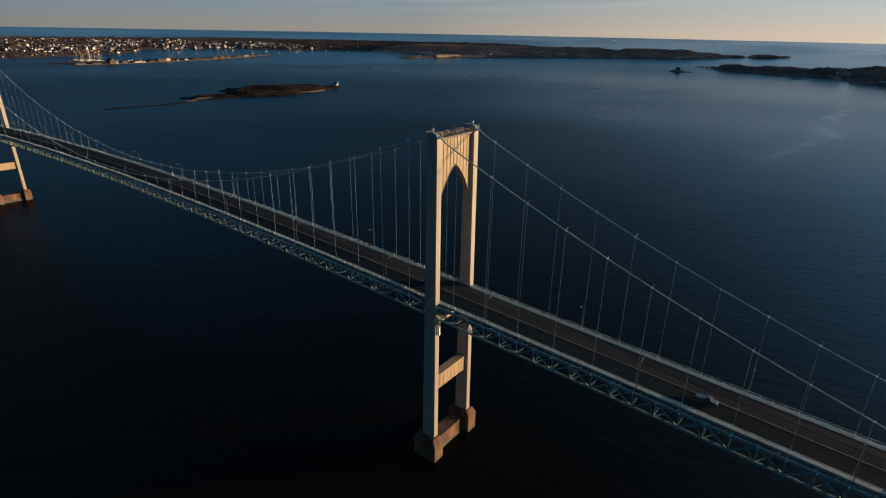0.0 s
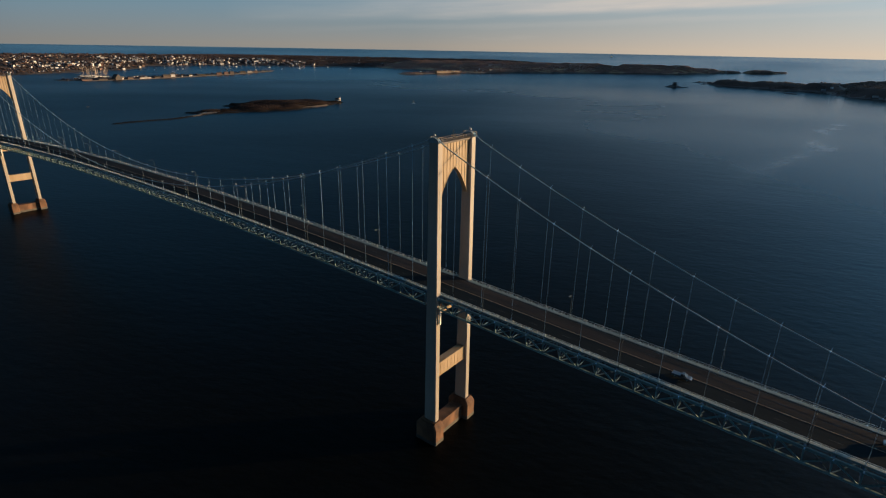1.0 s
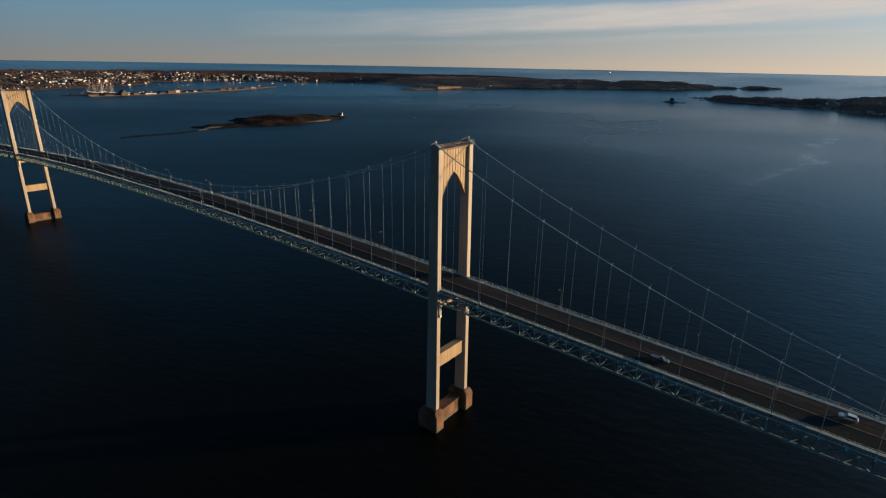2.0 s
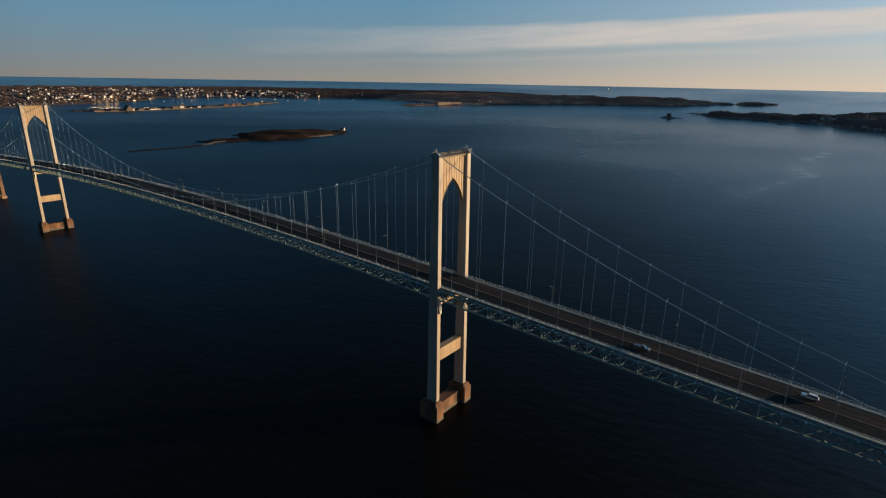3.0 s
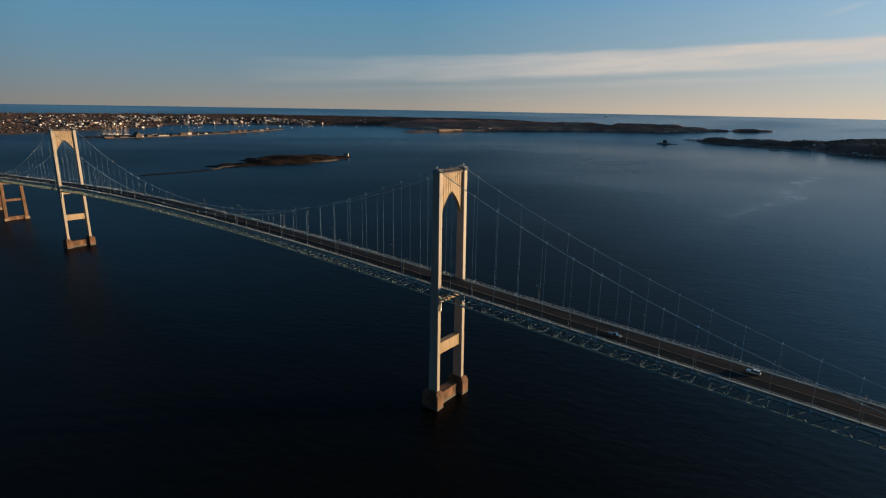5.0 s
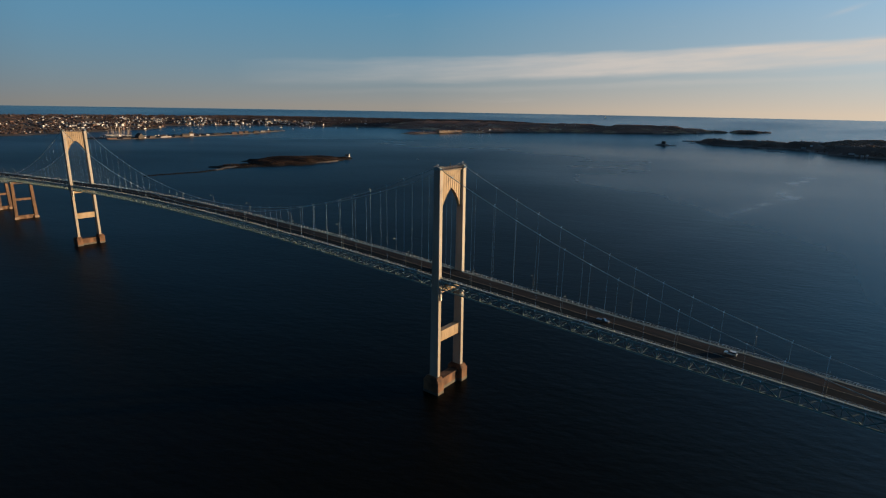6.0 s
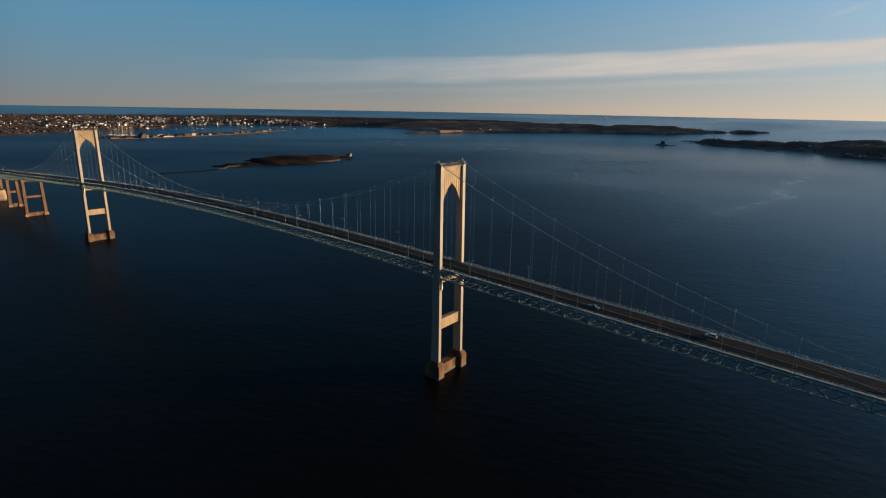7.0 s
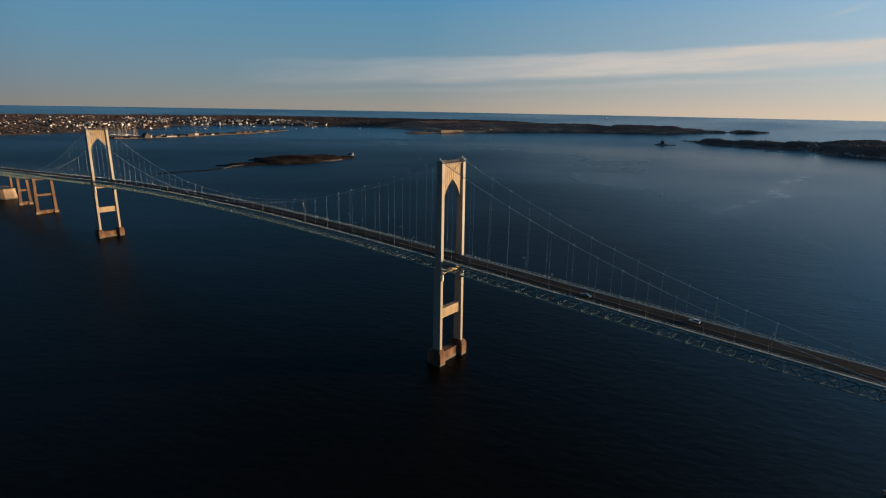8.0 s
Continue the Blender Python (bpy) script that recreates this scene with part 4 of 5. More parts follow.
def anchorage():
    an = thing("anchorage", "massive pale concrete cable anchorage standing in the water", "anchorage", at=(-885, 2, 0))
    part("block", Mesh().prism([(24, -11), (27, -6), (27, 6), (24, 11), (-24, 12), (-24, -12)], 2.0, 15.5, [(21, -10), (23.5, -6), (23.5, 6), (21, 10), (-24, 11), (-24, -11)]), M["pale"], an)
    part("waterline_band", Mesh().prism([(24.1, -11.1), (27.1, -6), (27.1, 6), (24.1, 11.1), (-24, 12.1), (-24, -12.1)], -4, 2.0), M["wet"], an)
    t = road_z(-875) - 0.95 - 7.6 - 0.3
    for s in (-1, 1):
        part("column", Mesh().box(8, 12, s * 8.8 - 1.5, s * 8.8 + 1.5, 15.5, t - 2.2), M["frame"], an)
    part("cap_beam", Mesh().box(7.5, 12.5, -11, 11, t - 2.2, t - 0.02), M["frame"], an)
    part("roof_slab", Mesh().prism([(21.6, -10.5), (24.1, -6.3), (24.1, 6.3), (21.6, 10.5), (12.6, 10.9), (12.6, -10.9)], 15.5, 16.1), M["wet"], an, "dark ledge round the top")
    return an


anchorage()


# ---- street lamps and cars ----
def street_lamp(x, s):
    lp = thing("street_lamp", "tall grey steel street lamp with a curved arm over the road", "street lamp", "street lamps", at=(x, s * 9.1, road_z(x)))
    part("pole", Mesh().tube([(0, 0, -0.4), (0, 0, 7.3)], 0.11, 8, 0.07), M["lampmetal"], lp)
    part("bracket", Mesh().box(-0.25, 0.25, min(-s * 0.5, s * 0.25), max(-s * 0.5, s * 0.25), -0.5, 0.1), M["lampmetal"], lp)
    part("arm", Mesh().tube([(0, 0, 7.2), (0, -s * 0.15, 7.9), (0, -s * 0.6, 8.4), (0, -s * 1.3, 8.6), (0, -s * 1.9, 8.6)], 0.045, 6), M["lampmetal"], lp)
    hd = part("lamp_head", Mesh().prism([(-0.16, -s * 1.7), (0.16, -s * 1.7), (0.16, -s * 2.5), (-0.16, -s * 2.5)][::(1 if s < 0 else -1)], 8.52, 8.74), M["lampmetal"], lp)
    part("lens", Mesh().box(-0.13, 0.13, min(-s * 1.8, -s * 2.4), max(-s * 1.8, -s * 2.4), 8.42, 8.52), M["lamp_glass"], hd)
    return lp


for side, xs in ((1, [-43.75 - 49.5 * k for k in range(9)] + [47.3 + 48.8 * k for k in range(4)] + [-545 - 49 * k for k in range(7)]),
                 (-1, [-20.0 - 49.5 * k for k in range(9)] + [23.0 + 48.8 * k for k in range(5)] + [-520 - 49 * k for k in range(7)])):
    for x in xs:
        street_lamp(x, side)


def car(x, y, heading, paint, label, pickup=False):
    c = thing("pickup_truck" if pickup else "car", label, "car", "cars on the bridge", at=sloped(x, y, 0.015) @ Matrix.Rotation(radians(heading), 4, "Z"))
    L, W2 = (2.75, 0.98) if pickup else (2.3, 0.9)
    side = [(-L, 0.38), (-L, 0.95), (-L + 0.15, 1.02), (L - 1.45, 1.04), (L - 0.35, 0.95), (L, 0.78), (L, 0.38)]
    n = len(side)
    m = Mesh().add([(a, -W2, b) for a, b in side] + [(a, W2, b) for a, b in side], [tuple(range(n)), tuple(range(2 * n - 1, n - 1, -1))] + [(i, i + n, (i + 1) % n + n, (i + 1) % n) for i in range(n)])
    part("body", m, M[paint], c)
    a0, a1 = (-0.35, L - 1.35) if pickup else (-L + 0.25, L - 1.3)
    low, high = [(a0, -W2 + 0.04), (a1, -W2 + 0.04), (a1, W2 - 0.04), (a0, W2 - 0.04)], [(a0 + 0.25, -W2 + 0.18), (a1 - 0.65, -W2 + 0.18), (a1 - 0.65, W2 - 0.18), (a0 + 0.25, W2 - 0.18)]
    part("windows", Mesh().prism(low, 1.03, 1.6, high), M["glass"], c, "dark tinted windows")
    part("roof", Mesh().prism(high, 1.6, 1.68), M[paint], c)
    for a in (-L + 0.95, L - 0.95):
        for b in (-W2 + 0.1, W2 - 0.1):
            w = part("wheel", Mesh().tube([(a, b - 0.12, 0.36), (a, b + 0.12, 0.36)], 0.36, 14), M["tyre"], c)
            part("rim", Mesh().tube([(a, b - 0.13, 0.36), (a, b + 0.13, 0.36)], 0.2, 10), M["steel"], w)
    for b in (-W2 + 0.25, W2 - 0.25):
        part("headlight", Mesh().box(L - 0.05, L + 0.02, b - 0.17, b + 0.17, 0.66, 0.8), M["lamp_glass"], c)
        part("tail_light", Mesh().box(-L - 0.02, -L + 0.05, b - 0.12, b + 0.12, 0.7, 0.92), M["red"], c)
    return c


car(88.0, -1.9, 0, "silver", "grey pickup truck driving along the bridge", True)
car(137.7, 3.4, 180, "carwhite", "white car driving along the bridge")


# ---- houses and boats of the far shores ----
def house_parts(parent, w, d, h, wall, steep=0.55, windows=True):
    """A gabled house: walls, overhanging roof, windows on both long sides, a chimney."""
    m = Mesh()
    r = d * steep
    m.add([(-w, -d, 0), (w, -d, 0), (w, d, 0), (-w, d, 0), (-w, -d, h), (w, -d, h), (w, d, h), (-w, d, h), (-w, 0, h + r), (w, 0, h + r)],
          [(0, 1, 5, 4), (2, 3, 7, 6), (1, 2, 6, 9, 5), (3, 0, 4, 8, 7)])
    m.v = [(a, b, c - (3.0 if c == 0 else 0)) for a, b, c in m.v]
    part("wall", m, M[wall], parent)
    o = 0.5
    m = Mesh()
    e = (d + o) / d
    zl = h + r - r * e
    for s in (-1, 1):
        m.add([(-w - o, s * (d + o), zl), (w + o, s * (d + o), zl), (w + o, 0, h + r), (-w - o, 0, h + r),
               (-w - o, s * (d + o), zl + 0.3), (w + o, s * (d + o), zl + 0.3), (w + o, 0, h + r + 0.3), (-w - o, 0, h + r + 0.3)],
              [(0, 1, 2, 3), (4, 5, 6, 7), (0, 1, 5, 4), (1, 2, 6, 5), (3, 0, 4, 7)])
    rf = part("roof", m, M["roof"], parent)
    if not windows:
        return
    part("chimney", Mesh().box(-w * 0.4, -w * 0.4 + 1.0, -0.5, 0.5, h + r * 0.5, h + r + 1.6), M["wall_brick"], rf)
    k = max(2, int(w / 1.6))
    for s in (-1, 1):
        for i in range(k):
            a = -w + (i + 0.5) * 2 * w / k
            for z in ([1.2, 4.0] if h > 5 else [1.2]):
                part("window", Mesh().box(a - 0.5, a + 0.5, s * d - 0.06, s * d + 0.06, z, z + 1.5), M["glass"], parent)


def house(label, w, d, h, wall, steep=0.55):
    hs = thing("house", label, "house", "houses of the harbour town")
    house_parts(hs, w, d, h, wall, steep, False)
    return hs


def on_land(x, y, caps, sink=0.0):
    h = max(0.3, land_height(x, y, caps))
    a, b = Vector(bend(x, y, h - sink)), Vector(bend(x + 1, y, h - sink))
    return Matrix.Translation(a) @ Matrix.Scale(1.3 * min(1.0, (b - a).length + 0.02), 4)


KINDS = [house("white clapboard house with a grey gable roof", 6, 4, 6.2, "wall_white"),
         house("brown shingled house with a grey gable roof", 6.5, 4.2, 5.6, "wall_tan"),
         house("long pale wooden building with a low grey roof", 12, 6, 6.5, "wall_white", 0.4),
         house("red brick block with a grey roof", 11, 7, 9.0, "wall_brick", 0.35),
         house("tall white house with a steep roof", 5, 4.5, 8.0, "wall_white", 0.9)]
rnd = random.Random(11)
used = set()


def settle(kind, x, y, caps, turn):
    m = on_land(x, y, caps) @ Matrix.Rotation(radians(turn), 4, "Z")
    if kind in used:
        return copy_thing(KINDS[kind], m)
    used.add(kind)
    KINDS[kind].matrix_basis = m
    return KINDS[kind]


def village(caps, count, x0, x1, y0, y1, low, weights, spread=90):
    n = t = 0
    while n < count and t < count * 60:
        t += 1
        x, y = rnd.uniform(x0, x1), rnd.uniform(y0, y1)
        if land_height(x, y, caps) > low:
            settle(rnd.choices(range(5), weights)[0], x, y, caps, rnd.uniform(-spread, spread))
            n += 1


def far_houses(name, label, caps, count, x0, x1, y0, y1, low, walls=(0, 0, 0, 1, 1, 2), gaps=0.05):
    """The town's houses that are too far and too many to count: one joined mesh."""
    v, f, mi, n, t = [], [], [], 0, 0
    while n < count and t < count * 60:
        t += 1
        x, y = rnd.uniform(x0, x1), rnd.uniform(y0, y1)
        if land_height(x, y, caps) < low or noise.noise((x * 0.004, y * 0.007, 6.6)) + rnd.uniform(-0.3, 0.3) < gaps:
            continue
        n += 1
        k = rnd.choice(walls)
        big = rnd.random() ** 3 * 1.1 + 0.75
        w, d, h, r = rnd.uniform(5, 10) * big, rnd.uniform(4, 6) * big, rnd.uniform(5, 8) * big, rnd.uniform(2, 4) * big
        mt = on_land(x, y, caps) @ Matrix.Rotation(rnd.uniform(0, 3.1), 4, "Z")
        o = len(v)
        pts = [(-w, -d, -3), (w, -d, -3), (w, d, -3), (-w, d, -3), (-w, -d, h), (w, -d, h), (w, d, h), (-w, d, h), (-w, 0, h + r), (w, 0, h + r),
               (-w - 0.4, -d - 0.4, h - 0.1), (w + 0.4, -d - 0.4, h - 0.1), (w + 0.4, 0, h + r + 0.2), (-w - 0.4, 0, h + r + 0.2), (-w - 0.4, d + 0.4, h - 0.1), (w + 0.4, d + 0.4, h - 0.1)]
        v += [tuple(mt @ Vector(p)) for p in pts]
        q = [(0, 1, 5, 4), (2, 3, 7, 6), (1, 2, 6, 9, 5), (3, 0, 4, 8, 7), (10, 11, 12, 13), (13, 12, 15, 14)]
        f += [tuple(i + o for i in c) for c in q]
        mi += [k] * 4 + [3] * 2
    me = bpy.data.meshes.new(name)
    me.from_pydata(v, [], f)
    for k in ("wall_white", "wall_tan", "wall_brick", "roof"):
        me.materials.append(M[k])
    me.polygons.foreach_set("material_index", mi)
    me.update()
    return tagged(new(name, me), label, "houses", kind="stuff")


village(TOWN, 190, -3500, -2760, 0, 1150, 2.5, (4, 4, 1.2, 1.2, 2))
village(TOWN, 16, -4300, -2700, 2700, 3600, 4, (6, 1, 2, 0, 1))
village(FORT, 14, -2080, -1700, 2350, 2950, 3, (6, 1, 2, 0, 1))
village(FORT, 14, -1900, -1300, 2900, 4000, 3, (6, 1, 1, 0, 1))
village(FORT, 8, -1250, -560, 4100, 5000, 5, (5, 1, 1, 0, 1))
village(HEAD, 4, -480, 500, 2350, 2850, 4, (4, 3, 1, 0, 1))
for x, y, k, turn in ((-76, 2672, 2, 10), (-50, 2690, 0, 60), (120, 2366, 0, 20), (138, 2360, 4, -15), (152, 2362, 0, 70), (104, 2376, 2, 5)):
    settle(k, x, y, HEAD, turn)
for x, y, k, turn in ((-975, 4560, 0, 10), (-958, 4600, 4, 40), (-940, 4590, 2, 5), (-2110, 2620, 2, 50), (-2040, 2940, 0, 60), (-2020, 2980, 0, 50), (-1990, 3060, 2, 45)):
    settle(k, x, y, FORT, turn)
for x, y, k in ((-4091, 3501, 4), (-3908, 3476, 2), (-3896, 3517, 0), (-3000, 2560, 0), (-3703, 3551, 4), (-3373, 3508, 2), (-3050, 3150, 0), (-3020, 3130, 4), (-3192, 3561, 0)):
    settle(k, x, y, TOWN, 35)
village(GOAT, 34, -2720, -2330, 745, 1860, 1.6, (3, 3, 1, 1.5, 0.6), 30)
far_houses("town_houses", "crowded wooden and brick houses climbing the town's hill", TOWN, 640, -4500, -3250, 0, 1500, 6)
far_houses("harbour_houses", "white and brown houses along the far side of the harbour", TOWN, 560, -4250, -3250, 1450, 2750, 1.2, (0, 0, 0, 0, 1, 2), -0.05)
far_houses("quay_houses", "white and pink houses crowded behind the marina", TOWN, 110, -3700, -3180, 900, 1300, 1.0, (0, 0, 0, 0, 1, 2), -0.4)


def waterfront(x, y, turn, w, d, h, wall, steep, label):
    b = thing("waterfront_building", label, "building", "waterfront buildings", at=on_land(x, y, GOAT) @ Matrix.Rotation(radians(turn), 4, "Z") @ Matrix.Scale(0.75, 4))
    house_parts(b, w, d, h, wall, steep, False)
    return b


BIG = "long pale waterfront shed with a low roof"
BLOCK = "brick apartment block on the harbour island"
for x, y, turn, w, d, h, wall, steep, label in (
        (-2338, 872, 8, 18, 17, 11, "dusky", 1.0, "large dark hotel with a steep roof on the harbour island"), (-2350, 765, 85, 24, 9, 5, "wall_brick", 0.5, BLOCK), (-2330, 815, 85, 20, 9, 6, "wall_tan", 0.4, BIG),
        (-2352, 930, 88, 14, 9, 7, "wall_tan", 0.4, BIG), (-2352, 990, 88, 30, 9, 7, "wall_white", 0.35, BIG), (-2362, 1045, 84, 14, 10, 6, "dusky", 0.35, "low dark waterfront shed"),
        (-2385, 1100, 80, 22, 9, 10, "wall_tan", 0.7, BLOCK), (-2400, 1135, 80, 12, 9, 13, "wall_white", 0.9, "white apartment block on the harbour island"),
        (-2425, 1232, 72, 9, 7, 7, "hull", 0.8, "small bright white waterfront house"), (-2452, 1300, 72, 26, 8, 4, "dusky", 0.4, "low dark waterfront shed"), (-2480, 1410, 70, 18, 9, 12, "wall_brick", 0.4, BLOCK),
        (-2500, 1460, 70, 14, 9, 14, "wall_brick", 0.4, BLOCK), (-2520, 1505, 70, 14, 9, 15, "wall_tan", 0.4, BLOCK), (-2555, 1590, 68, 20, 8, 11, "wall_tan", 0.5, BLOCK),
        (-2580, 1650, 66, 18, 8, 11, "wall_white", 0.5, BLOCK.replace("brick", "pale")), (-2605, 1705, 66, 12, 8, 10, "wall_brick", 0.5, BLOCK), (-2640, 1775, 66, 8, 6, 8, "wall_tan", 0.6, BLOCK)):
    waterfront(x, y, turn, w, d, h, wall, steep, label)
pal = thing("waterfront_building", "large bright white building behind the marina", "building", "waterfront buildings", at=on_land(-3350, 1085, TOWN) @ Matrix.Rotation(radians(80), 4, "Z"))
house_parts(pal, 28, 10, 18, "gleam", 0.25, False)


def sea_wall():
    m = Mesh()
    line = [(-2322, 745), (-2322, 920), (-2362, 1126), (-2450, 1421), (-2560, 1640), (-2690, 1880)]
    for (xa, ya), (xb, yb) in zip(line[:-1], line[1:]):
        n = 6
        for k in range(n):
            p = [bend(xa + (xb - xa) * t, ya + (yb - ya) * t, 1.2) for t in (k / n, (k + 1) / n)]
            m.beam(p[0], p[1], 4.0, 2.2)
    return solid("sea_wall", m, M["stone"], "long tan stone sea wall along the harbour island", "sea wall", kind="structure")


sea_wall()


def sea_fort():
    ft = thing("sea_fort", "long low tan granite fort wall by the water", "fort", at=on_land(-1975, 2610, FORT) @ Matrix.Rotation(radians(62), 4, "Z"))
    w = part("curtain_wall", Mesh().prism([(-70, -6), (70, -6), (74, 6), (-74, 6)], -4, 7.0), M["fort"], ft)
    part("parapet", Mesh().prism([(-70.5, -6.4), (70.5, -6.4), (70.5, -3.6), (-70.5, -3.6)], 7.0, 8.0), M["fort"], w)


sea_fort()


def lighthouse():
    g = bend(-1058, 896, land_height(-1058, 896, ROSE) - 0.2)
    lh = thing("lighthouse", "white lighthouse with a keeper's house on the island's point", "lighthouse", at=Matrix.Translation(g) @ Matrix.Rotation(radians(20), 4, "Z") @ Matrix.Scale(0.85, 4))
    house_parts(lh, 6.5, 5.2, 6.0, "hull", 0.8)
    part("tower", Mesh().prism([(6.5, -2), (9.5, -2), (9.5, 2), (6.5, 2)], -3, 11.5), M["hull"], lh)
    ln_ = part("lantern_room", Mesh().prism([(8 + 1.5 * math.cos(k * math.pi / 4), 1.5 * math.sin(k * math.pi / 4)) for k in range(8)], 11.5, 13.6), M["glass"], lh)
    part("lantern_roof", Mesh().prism([(8 + 1.8 * math.cos(k * math.pi / 4), 1.8 * math.sin(k * math.pi / 4)) for k in range(8)], 13.6, 15.2,
                                      [(8 + 0.2 * math.cos(k * math.pi / 4), 0.2 * math.sin(k * math.pi / 4)) for k in range(8)]), M["seam"], ln_)


lighthouse()


def surf_line(line, width):
    """Thin broken foam along a shore."""
    m = Mesh()
    n = 14
    for (xa, ya), (xb, yb) in zip(line[:-1], line[1:]):
        for k in range(n):
            if noise.noise((xa * 0.05 + k * 0.7, ya * 0.03, 2.2)) < -0.15:
                continue
            x0, y0, x1, y1 = (xa + (xb - xa) * k / n, ya + (yb - ya) * k / n, xa + (xb - xa) * (k + 1) / n, ya + (yb - ya) * (k + 1) / n)
            w = width * (0.5 + 0.6 * abs(noise.noise((x0 * 0.06, y0 * 0.06, 4.0))))
            m.hexa([bend(x0, y0, 0.02), bend(x1, y1, 0.02), bend(x1 - w, y1 + w * 0.3, 0.02), bend(x0 - w, y0 + w * 0.3, 0.02)],
                   [bend(x0, y0, 0.14), bend(x1, y1, 0.14), bend(x1 - w, y1 + w * 0.3, 0.14), bend(x0 - w, y0 + w * 0.3, 0.14)])
    return solid("surf", m, M["surf"], "thin line of white surf along the stony spit", "surf", kind="structure")


surf_line([(-1036, 345), (-1030, 420), (-1056, 487), (-1106, 500)], 6.0)


def rock(x, y, r, h, label="low dark wave-washed rock in the water", seed=1):
    rr = random.Random(seed)
    n, m = 18, Mesh()
    for lvl, k in ((-1.5, 1.15), (0.4, 1.0), (h * 0.6, 0.75), (h, 0.35)):
        m.v += [bend(x + r * k * math.cos(2 * math.pi * i / n) * rr.uniform(0.8, 1.2), y + 0.6 * r * k * math.sin(2 * math.pi * i / n) * rr.uniform(0.8, 1.2), lvl * rr.uniform(0.8, 1.2)) for i in range(n)]
    m.f = [(a * n + i, a * n + (i + 1) % n, (a + 1) * n + (i + 1) % n, (a + 1) * n + i) for a in range(3) for i in range(n)] + [tuple(range(3 * n, 4 * n))]
    return solid("rock", m, M["rock"], label, "rock", "rocks in the bay")


for i, (x, y, r, h) in enumerate(((-608, 2440, 34, 8), (-568, 2450, 22, 2.5), (-640, 2945, 22, 3), (-560, 2760, 14, 2), (-480, 2690, 14, 2), (-300, 2560, 12, 1.5), (-215, 2505, 30, 3),
                                  (-160, 2415, 24, 4), (-120, 2388, 12, 2), (-222, 2618, 16, 2), (-339, 2634, 9, 1.5), (-90, 2620, 12, 2))):
    rock(x, y, r, h, seed=i)
rh = thing("rock_house", "large dark shingled house standing on a bare rock", "house", at=Matrix.Translation(bend(-606, 2440, 7.0)) @ Matrix.Rotation(radians(15), 4, "Z"))
house_parts(rh, 8, 6.5, 8, "dusky", 0.7)


def sailing_boat(x, y, turn, mast, label="white sailing boat with a bare mast on its mooring", group="moored boats"):
    b = thing("sailing_boat", label, "boat", group, at=Matrix.Translation(bend(x, y, 0)) @ Matrix.Rotation(radians(turn), 4, "Z"))
    L = mast * 0.42
    q = [(L, 0), (L * 0.5, L * 0.24), (-L * 0.9, L * 0.2), (-L * 0.9, -L * 0.2), (L * 0.5, -L * 0.24)]
    part("hull", Mesh().prism([(a * 0.85, c * 0.6) for a, c in q], -0.4, 1.3, q), M["silver" if group.startswith("marina") else "hull"], b)
    part("cabin", Mesh().prism([(L * 0.3, -L * 0.1), (L * 0.3, L * 0.1), (-L * 0.4, L * 0.12), (-L * 0.4, -L * 0.12)], 1.3, 2.0), M["hull"], b)
    part("mast", Mesh().tube([(0, 0, 1.2), (0, 0, mast)], mast * 0.012, 6), M["spar"], b)
    part("boom", Mesh().tube([(0, 0, 2.6), (-L * 0.8, 0, 2.6)], 0.12, 6), M["hull"], b)
    return b


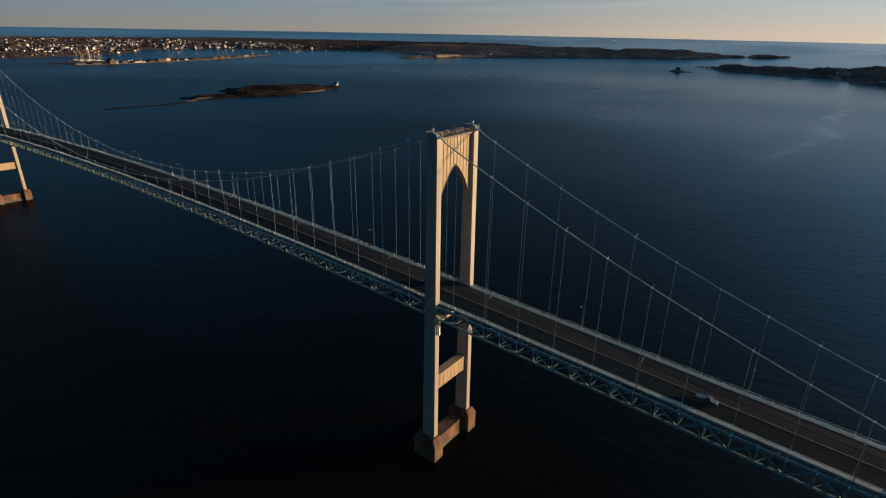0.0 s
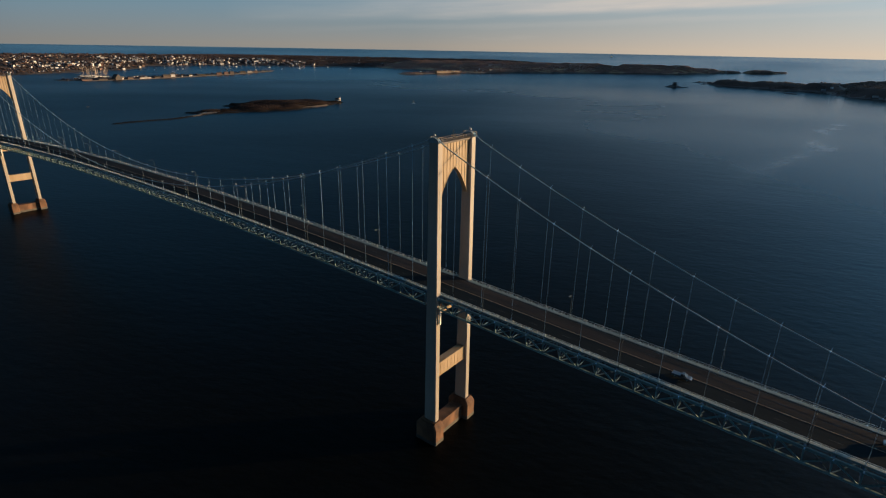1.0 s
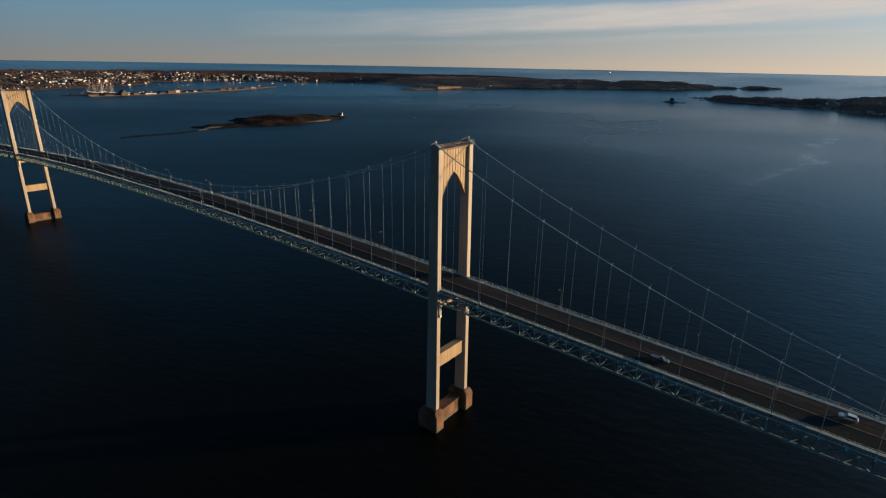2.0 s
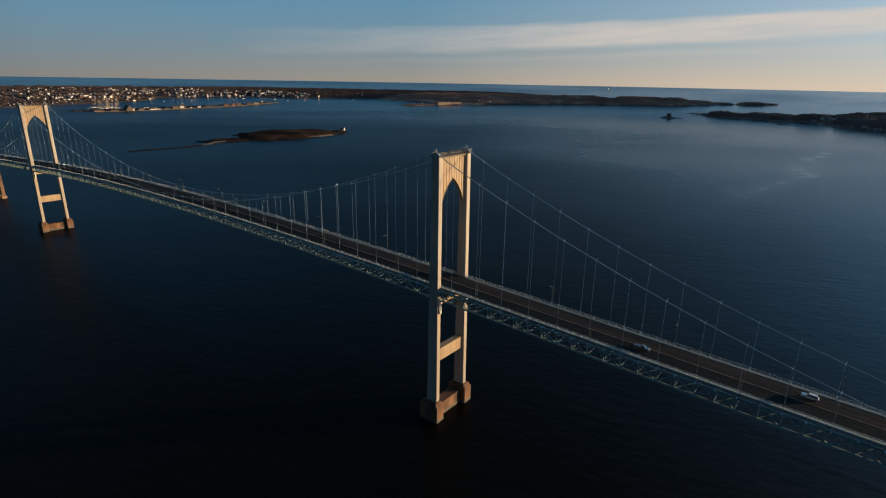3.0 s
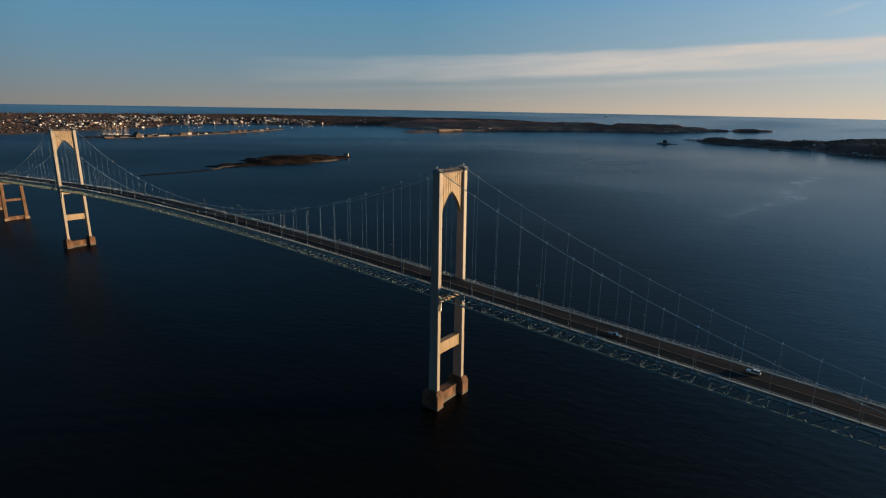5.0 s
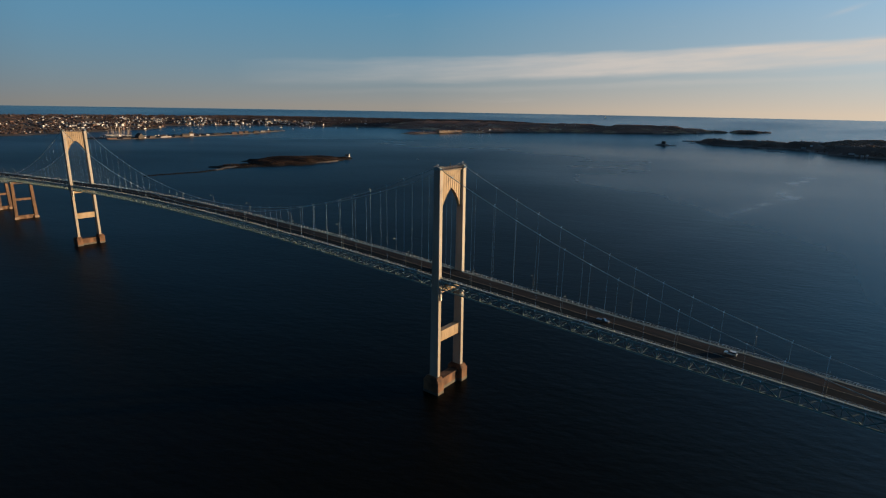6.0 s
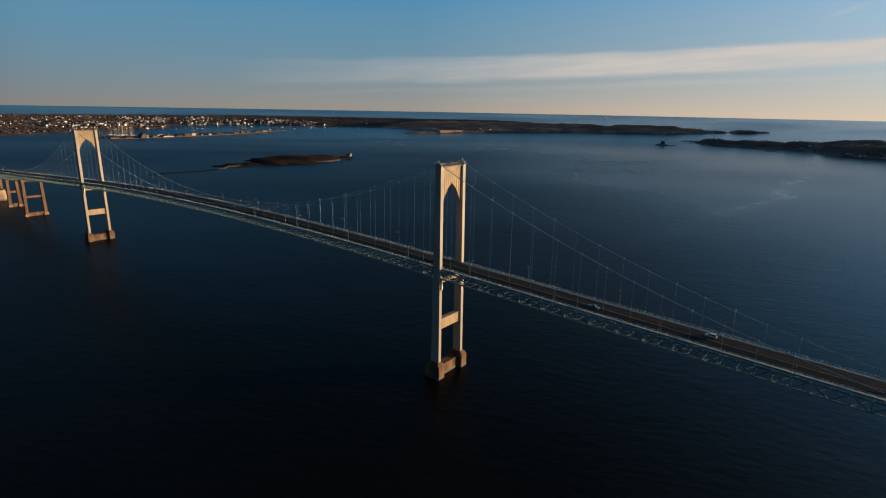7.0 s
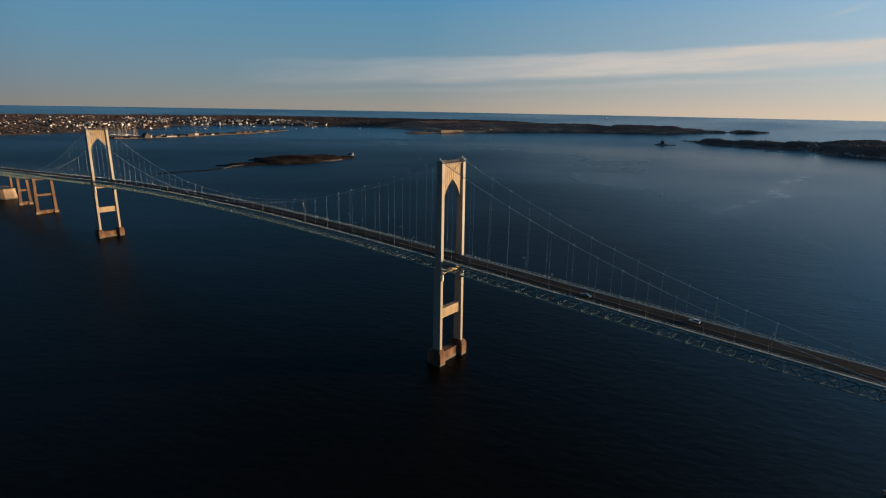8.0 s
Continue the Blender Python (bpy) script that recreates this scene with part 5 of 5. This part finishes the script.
rnd2 = random.Random(5)
for i in range(40):
    sailing_boat(-2530 - rnd2.uniform(0, 150), 850 + rnd2.uniform(0, 80), rnd2.uniform(-20, 20) + 90, rnd2.uniform(18, 44), "tall-masted yacht berthed in the marina", "marina yachts")
for i in range(22):
    sailing_boat(rnd2.uniform(-3300, -2750), rnd2.uniform(1350, 2600), rnd2.uniform(0, 360), rnd2.uniform(12, 20))
sailing_boat(-897, 1028, 30, 10)
ferry = thing("motor_boat", "white launch lying off the harbour island's point", "boat", at=Matrix.Translation(bend(-2471, 774, 0)) @ Matrix.Rotation(radians(50), 4, "Z") @ Matrix.Scale(1.5, 4))
part("hull", Mesh().prism([(7, 0), (4, 2), (-7, 2.1), (-7, -2.1), (4, -2)], -0.4, 2.0, [(8, 0), (4.4, 2.4), (-7, 2.4), (-7, -2.4), (4.4, -2.4)]), M["gleam"], ferry)
part("cabin", Mesh().prism([(3, -1.7), (3, 1.7), (-4, 1.7), (-4, -1.7)], 2.0, 5.0, [(2.2, -1.5), (2.2, 1.5), (-3.8, 1.5), (-3.8, -1.5)]), M["gleam"], ferry)
part("mast", Mesh().tube([(0, 0, 5.0), (0, 0, 9.5)], 0.14, 6, 0.08), M["spar"], ferry)
mb = thing("motor_boat", "small dark motor boat out on the bay", "boat", at=Matrix.Translation((-1359, 386, 0)) @ Matrix.Rotation(radians(65), 4, "Z") @ Matrix.Scale(0.6, 4))
part("hull", Mesh().prism([(5, 0), (3, 1.5), (-5, 1.6), (-5, -1.6), (3, -1.5)], -0.4, 1.5, [(6, 0), (3.4, 1.9), (-5, 1.9), (-5, -1.9), (3.4, -1.9)]), M["tyre"], mb)
part("cabin", Mesh().prism([(1.5, -1.2), (1.5, 1.2), (-2, 1.2), (-2, -1.2)], 1.5, 3.4, [(0.8, -1.0), (0.8, 1.0), (-1.8, 1.0), (-1.8, -1.0)]), M["tyre"], mb)
ship = thing("ship", "small white ship far out on the sea", "ship", at=Matrix.Translation(bend(-5315, 13560, 0)) @ Matrix.Rotation(radians(-10), 4, "Z") @ Matrix.Scale(0.34, 4))
part("hull", Mesh().prism([(30, 0), (22, 6), (-30, 6), (-30, -6), (22, -6)], -1, 8), M["hull"], ship)
part("superstructure", Mesh().box(-24, 4, -5, 5, 8, 20), M["hull"], ship)
